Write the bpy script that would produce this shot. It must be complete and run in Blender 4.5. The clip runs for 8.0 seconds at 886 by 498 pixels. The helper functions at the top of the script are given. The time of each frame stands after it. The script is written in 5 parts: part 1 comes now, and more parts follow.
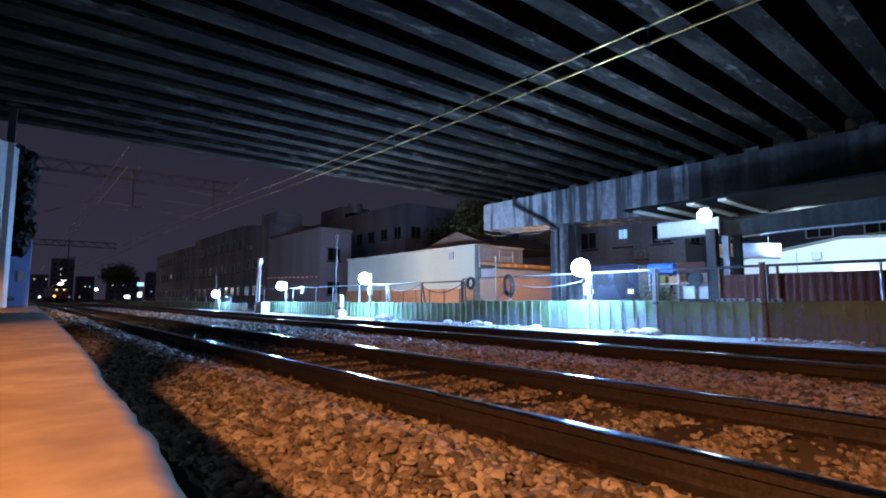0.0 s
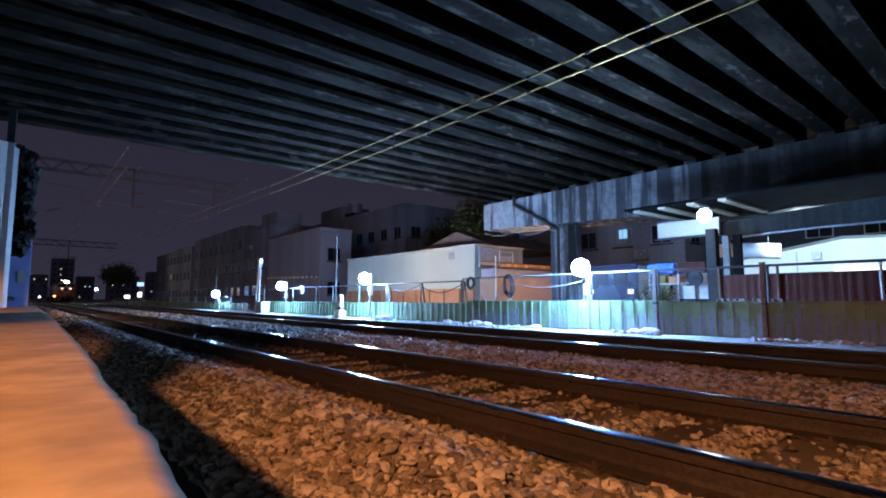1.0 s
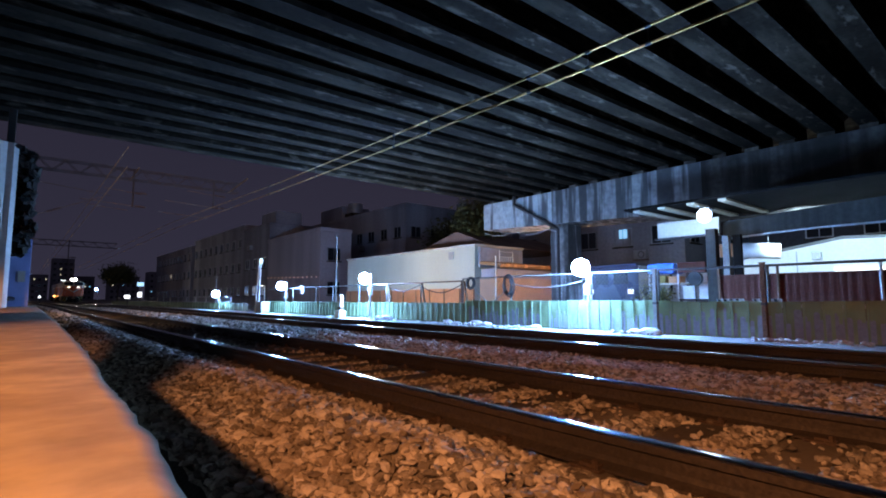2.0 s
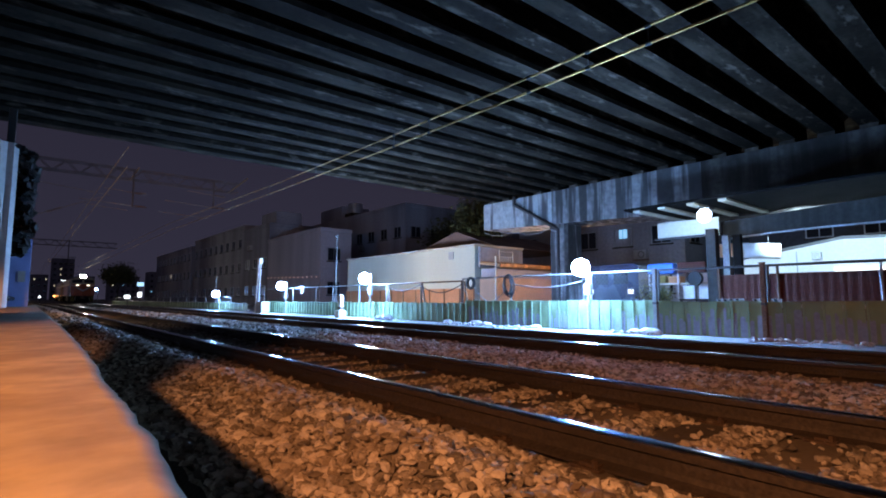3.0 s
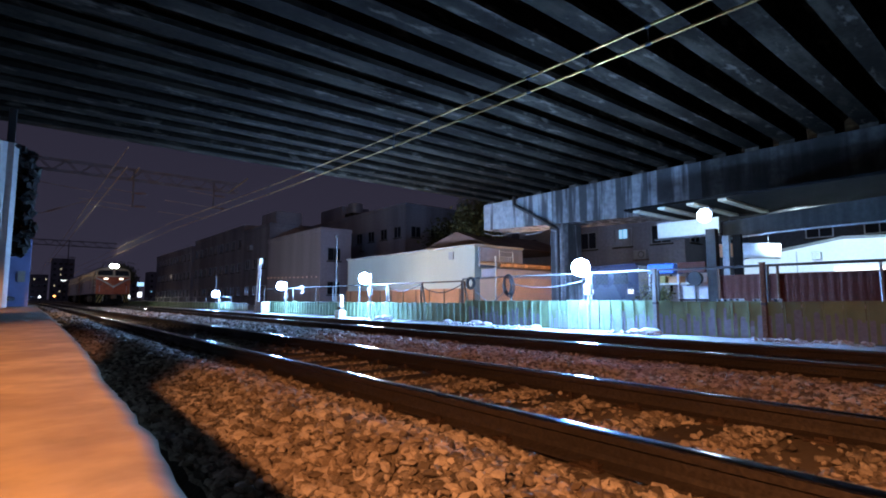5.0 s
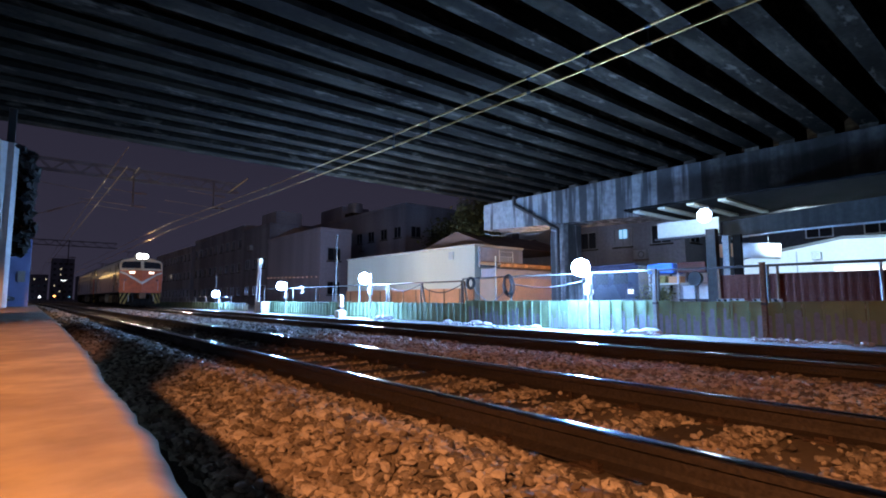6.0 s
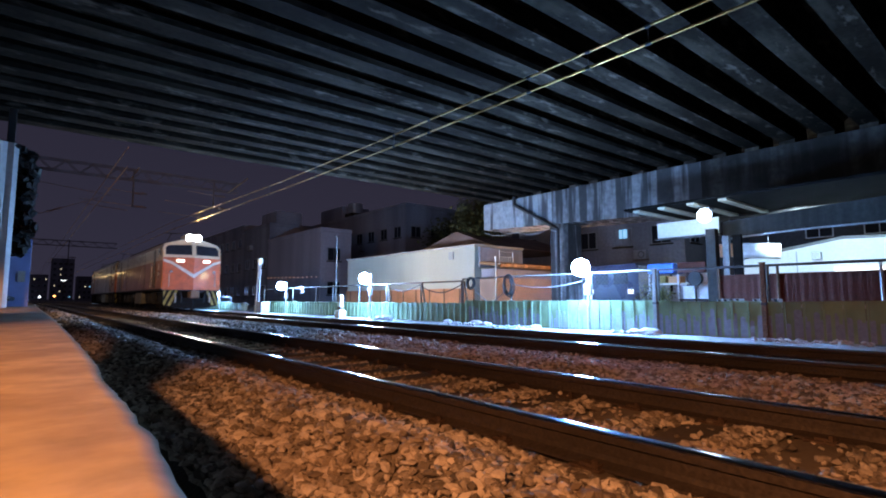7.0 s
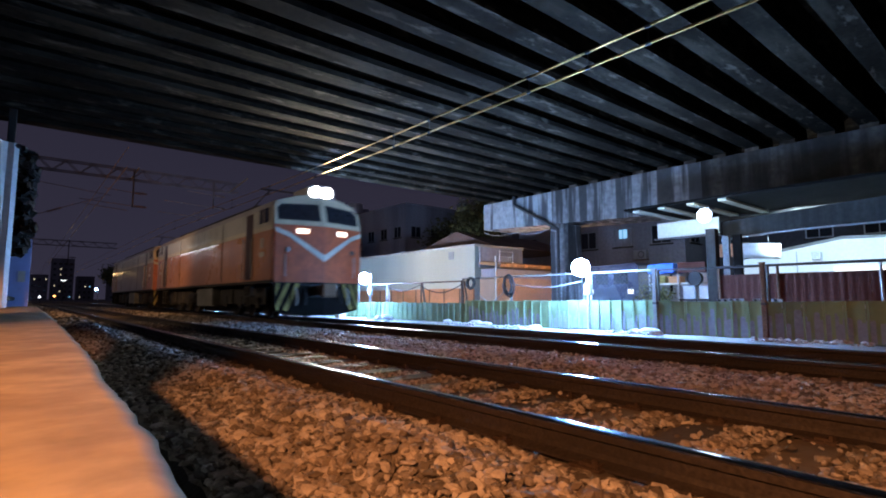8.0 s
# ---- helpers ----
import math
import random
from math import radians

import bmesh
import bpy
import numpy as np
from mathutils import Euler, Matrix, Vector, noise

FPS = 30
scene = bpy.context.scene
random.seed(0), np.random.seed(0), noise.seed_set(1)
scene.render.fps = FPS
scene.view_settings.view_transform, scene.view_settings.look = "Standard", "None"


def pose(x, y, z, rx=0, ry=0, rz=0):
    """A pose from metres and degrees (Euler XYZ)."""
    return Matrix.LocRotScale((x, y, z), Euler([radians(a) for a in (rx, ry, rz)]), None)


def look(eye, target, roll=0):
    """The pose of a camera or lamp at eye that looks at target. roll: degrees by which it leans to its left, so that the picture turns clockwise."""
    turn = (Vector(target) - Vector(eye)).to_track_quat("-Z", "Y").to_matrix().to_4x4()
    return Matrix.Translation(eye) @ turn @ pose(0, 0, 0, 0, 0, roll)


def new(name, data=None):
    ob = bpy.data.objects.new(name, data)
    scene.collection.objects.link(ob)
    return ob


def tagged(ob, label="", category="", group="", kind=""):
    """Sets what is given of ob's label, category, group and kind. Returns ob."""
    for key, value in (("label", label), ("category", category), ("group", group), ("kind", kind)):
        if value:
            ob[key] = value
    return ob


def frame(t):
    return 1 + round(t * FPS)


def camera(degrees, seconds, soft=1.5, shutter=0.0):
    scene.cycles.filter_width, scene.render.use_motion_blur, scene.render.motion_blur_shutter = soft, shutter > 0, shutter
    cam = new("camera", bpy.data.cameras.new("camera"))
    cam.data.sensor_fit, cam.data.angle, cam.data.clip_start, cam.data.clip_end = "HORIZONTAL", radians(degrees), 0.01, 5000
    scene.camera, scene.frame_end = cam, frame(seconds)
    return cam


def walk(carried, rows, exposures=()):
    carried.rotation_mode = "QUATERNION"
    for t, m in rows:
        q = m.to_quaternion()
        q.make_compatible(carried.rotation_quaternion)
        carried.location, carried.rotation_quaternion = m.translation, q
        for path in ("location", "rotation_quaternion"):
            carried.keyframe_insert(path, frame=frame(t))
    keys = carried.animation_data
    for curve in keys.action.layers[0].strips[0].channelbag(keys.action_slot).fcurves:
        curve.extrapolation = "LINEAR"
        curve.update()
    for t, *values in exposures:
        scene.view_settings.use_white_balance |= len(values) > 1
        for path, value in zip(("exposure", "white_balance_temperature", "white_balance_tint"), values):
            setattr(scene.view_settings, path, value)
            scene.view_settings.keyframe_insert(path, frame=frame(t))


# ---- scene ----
import itertools

EYE = (0.0, 0.0, 0.71)
cam = camera(82, 8.0, soft=1.9, shutter=0.5)
STAND = look(EYE, (6.324, 7.683, 1.692))
walk(cam, [(0.0, STAND), (8.0, STAND)])

# ---- night sky and lamps ----
world = bpy.data.worlds.new("night")
scene.world = world
world.use_nodes = True
wn = world.node_tree
bg = wn.nodes["Background"]
bg.inputs["Strength"].default_value = 1.0
w_geo = wn.nodes.new("ShaderNodeTexCoord")
w_sep = wn.nodes.new("ShaderNodeSeparateXYZ")
w_ramp = wn.nodes.new("ShaderNodeValToRGB")
w_ramp.color_ramp.elements[0].position = 0.0
w_ramp.color_ramp.elements[0].color = (0.031, 0.028, 0.049, 1)
w_ramp.color_ramp.elements[1].position = 0.6
w_ramp.color_ramp.elements[1].color = (0.015, 0.014, 0.026, 1)
wn.links.new(w_geo.outputs["Generated"], w_sep.inputs[0])
wn.links.new(w_sep.outputs["Z"], w_ramp.inputs[0])
wn.links.new(w_ramp.outputs[0], bg.inputs["Color"])


def point_lamp(name, place, watts, colour, radius=0.12):
    data = bpy.data.lights.new(name, "POINT")
    data.energy, data.color, data.shadow_soft_size = watts, colour, radius
    ob = new(name, data)
    ob.location = place
    return ob


def spot_lamp(name, eye, target, watts, colour, degrees, blend, radius=0.1):
    data = bpy.data.lights.new(name, "SPOT")
    data.energy, data.color, data.shadow_soft_size = watts, colour, radius
    data.spot_size, data.spot_blend = radians(degrees), blend
    ob = new(name, data)
    ob.matrix_world = look(eye, target)
    return ob


LED = (0.24, 0.48, 1.0)
SODIUM = (1.0, 0.40, 0.145)
# floodlights along the hoarding: place and strength of the glowing lens
FLOODS = [((8.75, 6.22, 1.35), 1700), ((8.75, 14.75, 1.40), 1650), ((8.75, 21.8, 1.29), 1050),
          ((8.75, 31.6, 1.02), 640), ((8.75, 94.5, 2.25), 120)]
# sodium street lamp behind the camera, above the parapet; the second spot is added, unseen, to brighten the parapet's
# far end
spot_lamp("sodium_spot", (-1.7, -0.4, 2.15), (1.55, 1.42, 0.26), 860, SODIUM, 67, 0.35, 0.08)
spot_lamp("sodium_spot", (-0.85, 2.9, 1.7), (-0.74, 5.4, 0.61), 620, SODIUM, 36, 0.5, 0.06)
# warm lamp on the platform side that lights the oncoming train
spot_lamp("platform_light", (-2.6, 16.6, 4.3), (5.6, 29.0, 2.2), 2600, (1.0, 0.56, 0.26), 56, 0.7, 0.10)
spot_lamp("platform_light", (-3.2, 17.6, 4.4), (5.0, 18.2, 2.6), 560, (1.0, 0.72, 0.44), 88, 0.7, 0.10)
# lamp under the bridge's cross beam, and an unseen spot added in front of the market hall to brighten it
point_lamp("canopy_light", (12.15, 5.32, 2.66), 16, (0.80, 0.90, 1.0), 0.12)
spot_lamp("hall_fill", (15.3, 4.3, 2.75), (20.0, 3.7, 1.5), 1350, (0.52, 0.78, 1.0), 130, 0.5, 0.2)
# unseen points added to warm the shed wall and the white hall
point_lamp("yard_fill", (17.6, 13.3, 2.3), 210, (1.0, 0.62, 0.34), 0.15)
point_lamp("yard_fill", (12.4, 20.0, 2.2), 350, (1.0, 0.80, 0.50), 0.2)

# ---- materials ----


def mat(name, base, rough=0.7, metal=0.0, vary=0.35, scale=6.0, bump=0.15, dark=None, stain=0.0, stain_scale=1.2, hard=0.1, mid=0.52,
        island=False, piece=False, shift=False, coat=0.0, streak=False, spec=0.5):
    m = bpy.data.materials.new(name)
    m.use_nodes = True
    t = m.node_tree
    n, ln = t.nodes, t.links
    p = n["Principled BSDF"]
    p.inputs["Roughness"].default_value = rough
    p.inputs["Metallic"].default_value = metal
    p.inputs["Coat Weight"].default_value = coat
    p.inputs["Coat Roughness"].default_value = 0.08
    p.inputs["Specular IOR Level"].default_value = spec
    co = n.new("ShaderNodeTexCoord")
    fine = n.new("ShaderNodeTexNoise")
    fine.inputs["Scale"].default_value = scale * 6
    fine.inputs["Detail"].default_value = 6
    big = n.new("ShaderNodeTexNoise")
    big.inputs["Scale"].default_value = stain_scale
    big.inputs["Detail"].default_value = 5
    src = co.outputs["Object"]
    if shift or piece:
        # every piece takes its own stretch of the pattern
        own = n.new("ShaderNodeObjectInfo")
        far = n.new("ShaderNodeMath")
        far.operation = "MULTIPLY"
        far.inputs[1].default_value = 61.0
        ln.new(own.outputs["Random"], far.inputs[0])
        add = n.new("ShaderNodeVectorMath")
        ln.new(src, add.inputs[0])
        ln.new(far.outputs[0], add.inputs[1])
        src = add.outputs["Vector"]
    if streak:
        mp = n.new("ShaderNodeMapping")
        mp.inputs["Scale"].default_value = (1.0, 1.0, 0.08)
        ln.new(src, mp.inputs["Vector"])
        ln.new(mp.outputs["Vector"], big.inputs["Vector"])
    else:
        ln.new(src, big.inputs["Vector"])
    ln.new(src, fine.inputs["Vector"])
    ramp = n.new("ShaderNodeValToRGB")
    b = Vector(base)
    lo, hi = b * (1 - vary), b * (1 + vary)
    ramp.color_ramp.elements[0].position, ramp.color_ramp.elements[1].position = 0.3, 0.7
    ramp.color_ramp.elements[0].color = (*lo, 1)
    ramp.color_ramp.elements[1].color = (*[min(c, 0.95) for c in hi], 1)
    if island or piece:
        rnd = n.new("ShaderNodeObjectInfo" if piece else "ShaderNodeNewGeometry")
        out = rnd.outputs["Random"] if piece else rnd.outputs["Random Per Island"]
        mix = n.new("ShaderNodeMath")
        mix.operation = "MULTIPLY_ADD"
        ln.new(out, mix.inputs[0])
        mix.inputs[1].default_value = 0.55
        half = n.new("ShaderNodeMath")
        half.operation = "MULTIPLY"
        half.inputs[1].default_value = 0.45
        ln.new(fine.outputs["Fac"], half.inputs[0])
        ln.new(half.outputs[0], mix.inputs[2])
        ln.new(mix.outputs[0], ramp.inputs[0])
    else:
        ln.new(fine.outputs["Fac"], ramp.inputs[0])
    col = ramp.outputs[0]
    if stain > 0:
        sr = n.new("ShaderNodeValToRGB")
        sr.color_ramp.elements[0].position, sr.color_ramp.elements[1].position = mid - hard, mid + hard
        ln.new(big.outputs["Fac"], sr.inputs[0])
        k = n.new("ShaderNodeMath")
        k.operation = "MULTIPLY"
        k.inputs[1].default_value = stain
        ln.new(sr.outputs[0], k.inputs[0])
        mx = n.new("ShaderNodeMix")
        mx.data_type = "RGBA"
        ln.new(k.outputs[0], mx.inputs["Factor"])
        ln.new(col, mx.inputs["A"])
        mx.inputs["B"].default_value = (*(dark or [c * 0.3 for c in base]), 1)
        col = mx.outputs["Result"]
    ln.new(col, p.inputs["Base Color"])
    if bump > 0:
        bp = n.new("ShaderNodeBump")
        bp.inputs["Strength"].default_value = bump
        bp.inputs["Distance"].default_value = 0.02
        ln.new(fine.outputs["Fac"], bp.inputs["Height"])
        ln.new(bp.outputs[0], p.inputs["Normal"])
    rr = n.new("ShaderNodeMapRange")
    rr.inputs["To Min"].default_value = max(0.03, rough - 0.12)
    rr.inputs["To Max"].default_value = min(1.0, rough + 0.12)
    ln.new(big.outputs["Fac"], rr.inputs["Value"])
    ln.new(rr.outputs[0], p.inputs["Roughness"])
    return m


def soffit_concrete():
    """Girder concrete: dark along most of its length, the soffit's shade put into the colour, with pale scuffed and
    limed patches drawn out along the girder.
    """
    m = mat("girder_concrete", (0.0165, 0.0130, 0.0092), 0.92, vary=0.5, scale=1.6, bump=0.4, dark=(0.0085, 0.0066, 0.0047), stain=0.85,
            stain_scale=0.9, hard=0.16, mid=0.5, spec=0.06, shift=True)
    n, ln = m.node_tree.nodes, m.node_tree.links
    p = n["Principled BSDF"]
    under = p.inputs["Base Color"].links[0].from_socket
    own = n.new("ShaderNodeObjectInfo")
    co = n.new("ShaderNodeTexCoord")
    far = n.new("ShaderNodeMath")
    far.operation = "MULTIPLY"
    far.inputs[1].default_value = 37.0
    ln.new(own.outputs["Random"], far.inputs[0])
    add = n.new("ShaderNodeVectorMath")
    ln.new(co.outputs["Object"], add.inputs[0])
    ln.new(far.outputs[0], add.inputs[1])
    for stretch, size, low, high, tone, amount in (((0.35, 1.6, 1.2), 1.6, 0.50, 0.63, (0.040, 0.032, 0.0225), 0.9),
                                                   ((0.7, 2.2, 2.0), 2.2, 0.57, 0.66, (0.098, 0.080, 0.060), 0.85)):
        mp = n.new("ShaderNodeMapping")
        mp.inputs["Scale"].default_value = stretch
        ln.new(add.outputs["Vector"], mp.inputs["Vector"])
        tex = n.new("ShaderNodeTexNoise")
        tex.inputs["Scale"].default_value = size
        tex.inputs["Detail"].default_value = 7
        tex.inputs["Roughness"].default_value = 0.62
        ln.new(mp.outputs["Vector"], tex.inputs["Vector"])
        rng = n.new("ShaderNodeMapRange")
        rng.inputs["From Min"].default_value, rng.inputs["From Max"].default_value = low, high
        rng.inputs["To Max"].default_value = amount
        ln.new(tex.outputs["Fac"], rng.inputs["Value"])
        mx = n.new("ShaderNodeMix")
        mx.data_type = "RGBA"
        ln.new(rng.outputs[0], mx.inputs["Factor"])
        ln.new(under, mx.inputs["A"])
        mx.inputs["B"].default_value = (*tone, 1)
        under = mx.outputs["Result"]
    ln.new(under, p.inputs["Base Color"])
    return m


def glow(name, colour, strength):
    m = bpy.data.materials.new(name)
    m.use_nodes = True
    p = m.node_tree.nodes["Principled BSDF"]
    p.inputs["Base Color"].default_value = (0.8, 0.8, 0.8, 1)
    p.inputs["Emission Color"].default_value = (*colour, 1)
    p.inputs["Emission Strength"].default_value = strength
    return m


M_BALLAST = mat("ballast_bed", (0.20, 0.16, 0.125), 0.92, vary=0.45, scale=7, bump=0.7, stain=0.45, stain_scale=2.2)
M_STONE = mat("ballast_stone", (0.33, 0.285, 0.25), 0.88, vary=0.72, scale=9, bump=0.45, island=True, spec=0.25, dark=(0.24, 0.17, 0.115), stain=0.5, stain_scale=1.6, hard=0.14, mid=0.5)
M_SHADE_SOIL = mat("shade_soil", (0.022, 0.019, 0.016), 0.85, vary=0.4, scale=8, bump=0.5, stain=0.4, spec=0.1)
M_PALE = mat("pale_gravel", (0.50, 0.50, 0.49), 0.9, vary=0.3, scale=6, bump=0.5, stain=0.35)
M_SLEEPER = mat("sleeper", (0.15, 0.12, 0.095), 0.62, vary=0.4, scale=6, bump=0.4, stain=0.5, piece=True)
M_RAIL = mat("rail_side", (0.05, 0.037, 0.031), 0.7, 0.3, vary=0.4, scale=9, bump=0.25, stain=0.5)
M_HEAD = mat("rail_head", (0.55, 0.55, 0.56), 0.17, 1.0, vary=0.1, scale=3, bump=0.02)
M_CLIP = mat("rail_clip", (0.09, 0.06, 0.045), 0.6, 0.6, vary=0.3, scale=12)
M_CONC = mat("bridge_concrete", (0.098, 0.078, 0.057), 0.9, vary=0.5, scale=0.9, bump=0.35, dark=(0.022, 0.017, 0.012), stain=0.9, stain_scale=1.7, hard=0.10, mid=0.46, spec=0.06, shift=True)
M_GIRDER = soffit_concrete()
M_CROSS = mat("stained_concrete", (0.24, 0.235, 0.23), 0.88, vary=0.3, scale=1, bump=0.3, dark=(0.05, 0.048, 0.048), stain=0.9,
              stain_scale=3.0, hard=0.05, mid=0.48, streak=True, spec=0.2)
# pale and dark copies put the beam's fall of light into colour
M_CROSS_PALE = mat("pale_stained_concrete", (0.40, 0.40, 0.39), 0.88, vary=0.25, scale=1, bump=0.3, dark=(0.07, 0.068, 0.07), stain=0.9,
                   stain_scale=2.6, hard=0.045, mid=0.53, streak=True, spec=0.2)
M_CROSS_DARK = mat("shade_toned_concrete", (0.066, 0.058, 0.05), 0.9, vary=0.35, scale=1, bump=0.3, dark=(0.02, 0.018, 0.016), stain=0.85,
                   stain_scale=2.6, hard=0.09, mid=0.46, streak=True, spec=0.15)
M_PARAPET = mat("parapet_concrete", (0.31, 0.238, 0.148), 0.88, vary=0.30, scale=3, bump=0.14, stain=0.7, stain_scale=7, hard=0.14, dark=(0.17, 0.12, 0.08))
M_GREEN = mat("hoarding_green", (0.19, 0.265, 0.14), 0.5, 0.1, vary=0.15, scale=2, bump=0.08, stain=0.35, stain_scale=3, piece=True)
M_STEEL = mat("galvanised", (0.42, 0.43, 0.44), 0.5, 0.7, vary=0.2, scale=5, bump=0.08, stain=0.3)
M_DARKSTEEL = mat("dark_steel", (0.06, 0.058, 0.06), 0.6, 0.5, vary=0.3, scale=5, bump=0.1)
M_RUST = mat("rusty_steel", (0.17, 0.10, 0.06), 0.75, 0.3, vary=0.35, scale=6, bump=0.2, stain=0.4)
M_WHITEWALL = mat("white_wall", (0.55, 0.54, 0.43), 0.8, vary=0.06, scale=2, bump=0.1, stain=0.10, stain_scale=0.7, streak=True)
M_PEACH = mat("peach_wall", (0.62, 0.40, 0.27), 0.8, vary=0.08, scale=2, bump=0.1, stain=0.3)
M_ORANGEWALL = mat("orange_wall", (0.62, 0.27, 0.12), 0.8, vary=0.1, scale=2, bump=0.1, stain=0.25)
M_TILE = mat("roof_tile", (0.50, 0.25, 0.11), 0.7, vary=0.3, scale=4, bump=0.2, piece=True)
M_BROWNROOF = mat("brown_roof", (0.26, 0.16, 0.12), 0.75, vary=0.2, scale=3, bump=0.2, stain=0.3)
M_HOUSE = mat("house_render", (0.36, 0.35, 0.38), 0.85, vary=0.15, scale=1, bump=0.1, stain=0.5, stain_scale=0.4, streak=True)
M_HOUSE2 = mat("house_cladding", (0.44, 0.41, 0.45), 0.7, vary=0.1, scale=1, bump=0.1, stain=0.3, stain_scale=0.4, streak=True)
M_ROOFDARK = mat("dark_roof", (0.07, 0.07, 0.08), 0.85, vary=0.2, scale=1)
M_PANE = mat("window_pane", (0.02, 0.022, 0.028), 0.12, vary=0.2, scale=2, bump=0.0)
M_REDWALL = mat("red_brown_sheet", (0.085, 0.028, 0.020), 0.8, vary=0.2, scale=3, bump=0.1, stain=0.2, hard=0.2, streak=True, spec=0.2)
M_TENT = mat("white_sheet", (0.78, 0.79, 0.78), 0.6, vary=0.05, scale=2, bump=0.06)
M_RUBBER = mat("rubber", (0.018, 0.018, 0.019), 0.75, vary=0.3, scale=8, bump=0.3)
M_LEAF = mat("leaf", (0.11, 0.105, 0.035), 0.6, vary=0.5, scale=4, island=True)
M_BARK = mat("bark", (0.10, 0.075, 0.05), 0.9, vary=0.4, scale=8, bump=0.6)
M_ORANGE = mat("loco_orange", (0.50, 0.098, 0.030), 0.5, vary=0.16, scale=1.5, bump=0.03, dark=(0.20, 0.05, 0.022), stain=0.55, stain_scale=3.2, hard=0.16, coat=0.1)
M_SIDEORANGE = mat("loco_side_orange", (0.56, 0.23, 0.05), 0.30, vary=0.08, scale=1.5, bump=0.02, stain=0.25, stain_scale=1.2, coat=0.7)
M_SIDEGREY = mat("loco_side_grey", (0.27, 0.25, 0.25), 0.35, vary=0.08, scale=1.5, bump=0.02, stain=0.3, stain_scale=1.2, coat=0.5)
M_GREY = mat("loco_grey", (0.50, 0.50, 0.47), 0.35, vary=0.06, scale=1.5, bump=0.02, stain=0.25, stain_scale=1.2, coat=0.5)
M_CREAM = mat("loco_cream", (0.62, 0.50, 0.33), 0.45, vary=0.06, scale=2, bump=0.02, stain=0.2)
M_WHITE = mat("loco_white", (0.60, 0.56, 0.48), 0.5, vary=0.12, scale=2, bump=0.02, stain=0.35)
M_DOOR = mat("loco_door", (0.035, 0.013, 0.011), 0.45, vary=0.15, scale=3, bump=0.03)
M_UNDER = mat("underframe", (0.030, 0.028, 0.027), 0.75, 0.2, vary=0.4, scale=5, bump=0.3)
M_OVERPAINT = mat("grey_overpaint", (0.205, 0.225, 0.27), 0.8, vary=0.12, scale=3, bump=0.1)
M_BOARD = mat("dark_board", (0.038, 0.037, 0.034), 0.9, vary=0.3, scale=2, bump=0.2, dark=(0.014, 0.014, 0.013), stain=0.9, stain_scale=3.0, hard=0.1, mid=0.5, streak=True)
# near-black tone that stands for the shade under the canopy
M_NEAR_BLACK = mat("shade_black", (0.008, 0.0075, 0.007), 0.95, vary=0.4, scale=2, bump=0.2, stain=0.4, spec=0.1)
M_TANK = mat("tank_grey", (0.20, 0.20, 0.19), 0.6, vary=0.2, scale=3, bump=0.1, stain=0.4)
M_YELLOW = mat("warning_yellow", (0.30, 0.23, 0.05), 0.6, vary=0.3, scale=4, stain=0.6, stain_scale=4)
M_BLACK = mat("warning_black", (0.010, 0.010, 0.010), 0.9, vary=0.2, scale=4, spec=0.08)
M_VAN = mat("van_paint", (0.03, 0.04, 0.075), 0.3, vary=0.08, scale=2, bump=0.02, stain=0.2, coat=0.6)
M_COPPER = mat("contact_wire", (0.70, 0.43, 0.16), 0.46, 1.0, vary=0.2, scale=6, bump=0.02)
M_CERAMIC = mat("insulator", (0.10, 0.055, 0.04), 0.25, vary=0.2, scale=6, bump=0.02)
M_BLUEPANEL = mat("blue_panel", (0.35, 0.42, 0.75), 0.5, vary=0.05, scale=2, bump=0.03)
M_CORR = mat("corrugated_sheet", (0.55, 0.55, 0.52), 0.45, 0.4, vary=0.1, scale=3, bump=0.05, stain=0.4, streak=True, stain_scale=4)
M_NET = mat("black_net", (0.012, 0.013, 0.011), 0.95, vary=0.4, scale=9, bump=0.5)
M_BAG = mat("white_bag", (0.72, 0.73, 0.74), 0.75, vary=0.12, scale=4, bump=0.35)
M_TARPBLUE = mat("blue_tarpaulin", (0.06, 0.20, 0.70), 0.5, vary=0.15, scale=4, bump=0.2)
M_LEDGLOW = glow("led_face", (0.6, 0.78, 1.0), 18)
M_HEADLAMP = glow("headlamp_lens", (1.0, 0.95, 0.86), 800)
M_NUMBER = glow("number_light", (1.0, 0.86, 0.66), 3.0)
M_TUBE = glow("tube_light", (0.85, 0.92, 1.0), 26)
M_TUBEWARM = glow("warm_tube_light", (1.0, 0.62, 0.25), 22)
M_WINLIT = glow("lit_window", (1.0, 0.86, 0.62), 0.9)
M_WINBLUE = glow("lit_window_blue", (0.25, 0.62, 1.0), 1.0)
M_SIGNGLOW = glow("sign_glow", (0.35, 0.65, 1.0), 1.6)

# ---- building helpers ----


def box(bm, x0, x1, y0, y1, z0, z1, bevel=0.0):
    made = bmesh.ops.create_cube(bm, size=1.0)["verts"]
    for v in made:
        v.co = Vector((x0 + (v.co.x + 0.5) * (x1 - x0), y0 + (v.co.y + 0.5) * (y1 - y0), z0 + (v.co.z + 0.5) * (z1 - z0)))
    if bevel:
        edges = list({e for v in made for e in v.link_edges})
        bmesh.ops.bevel(bm, geom=edges, offset=bevel, segments=2, affect="EDGES", profile=0.6)
    return bm


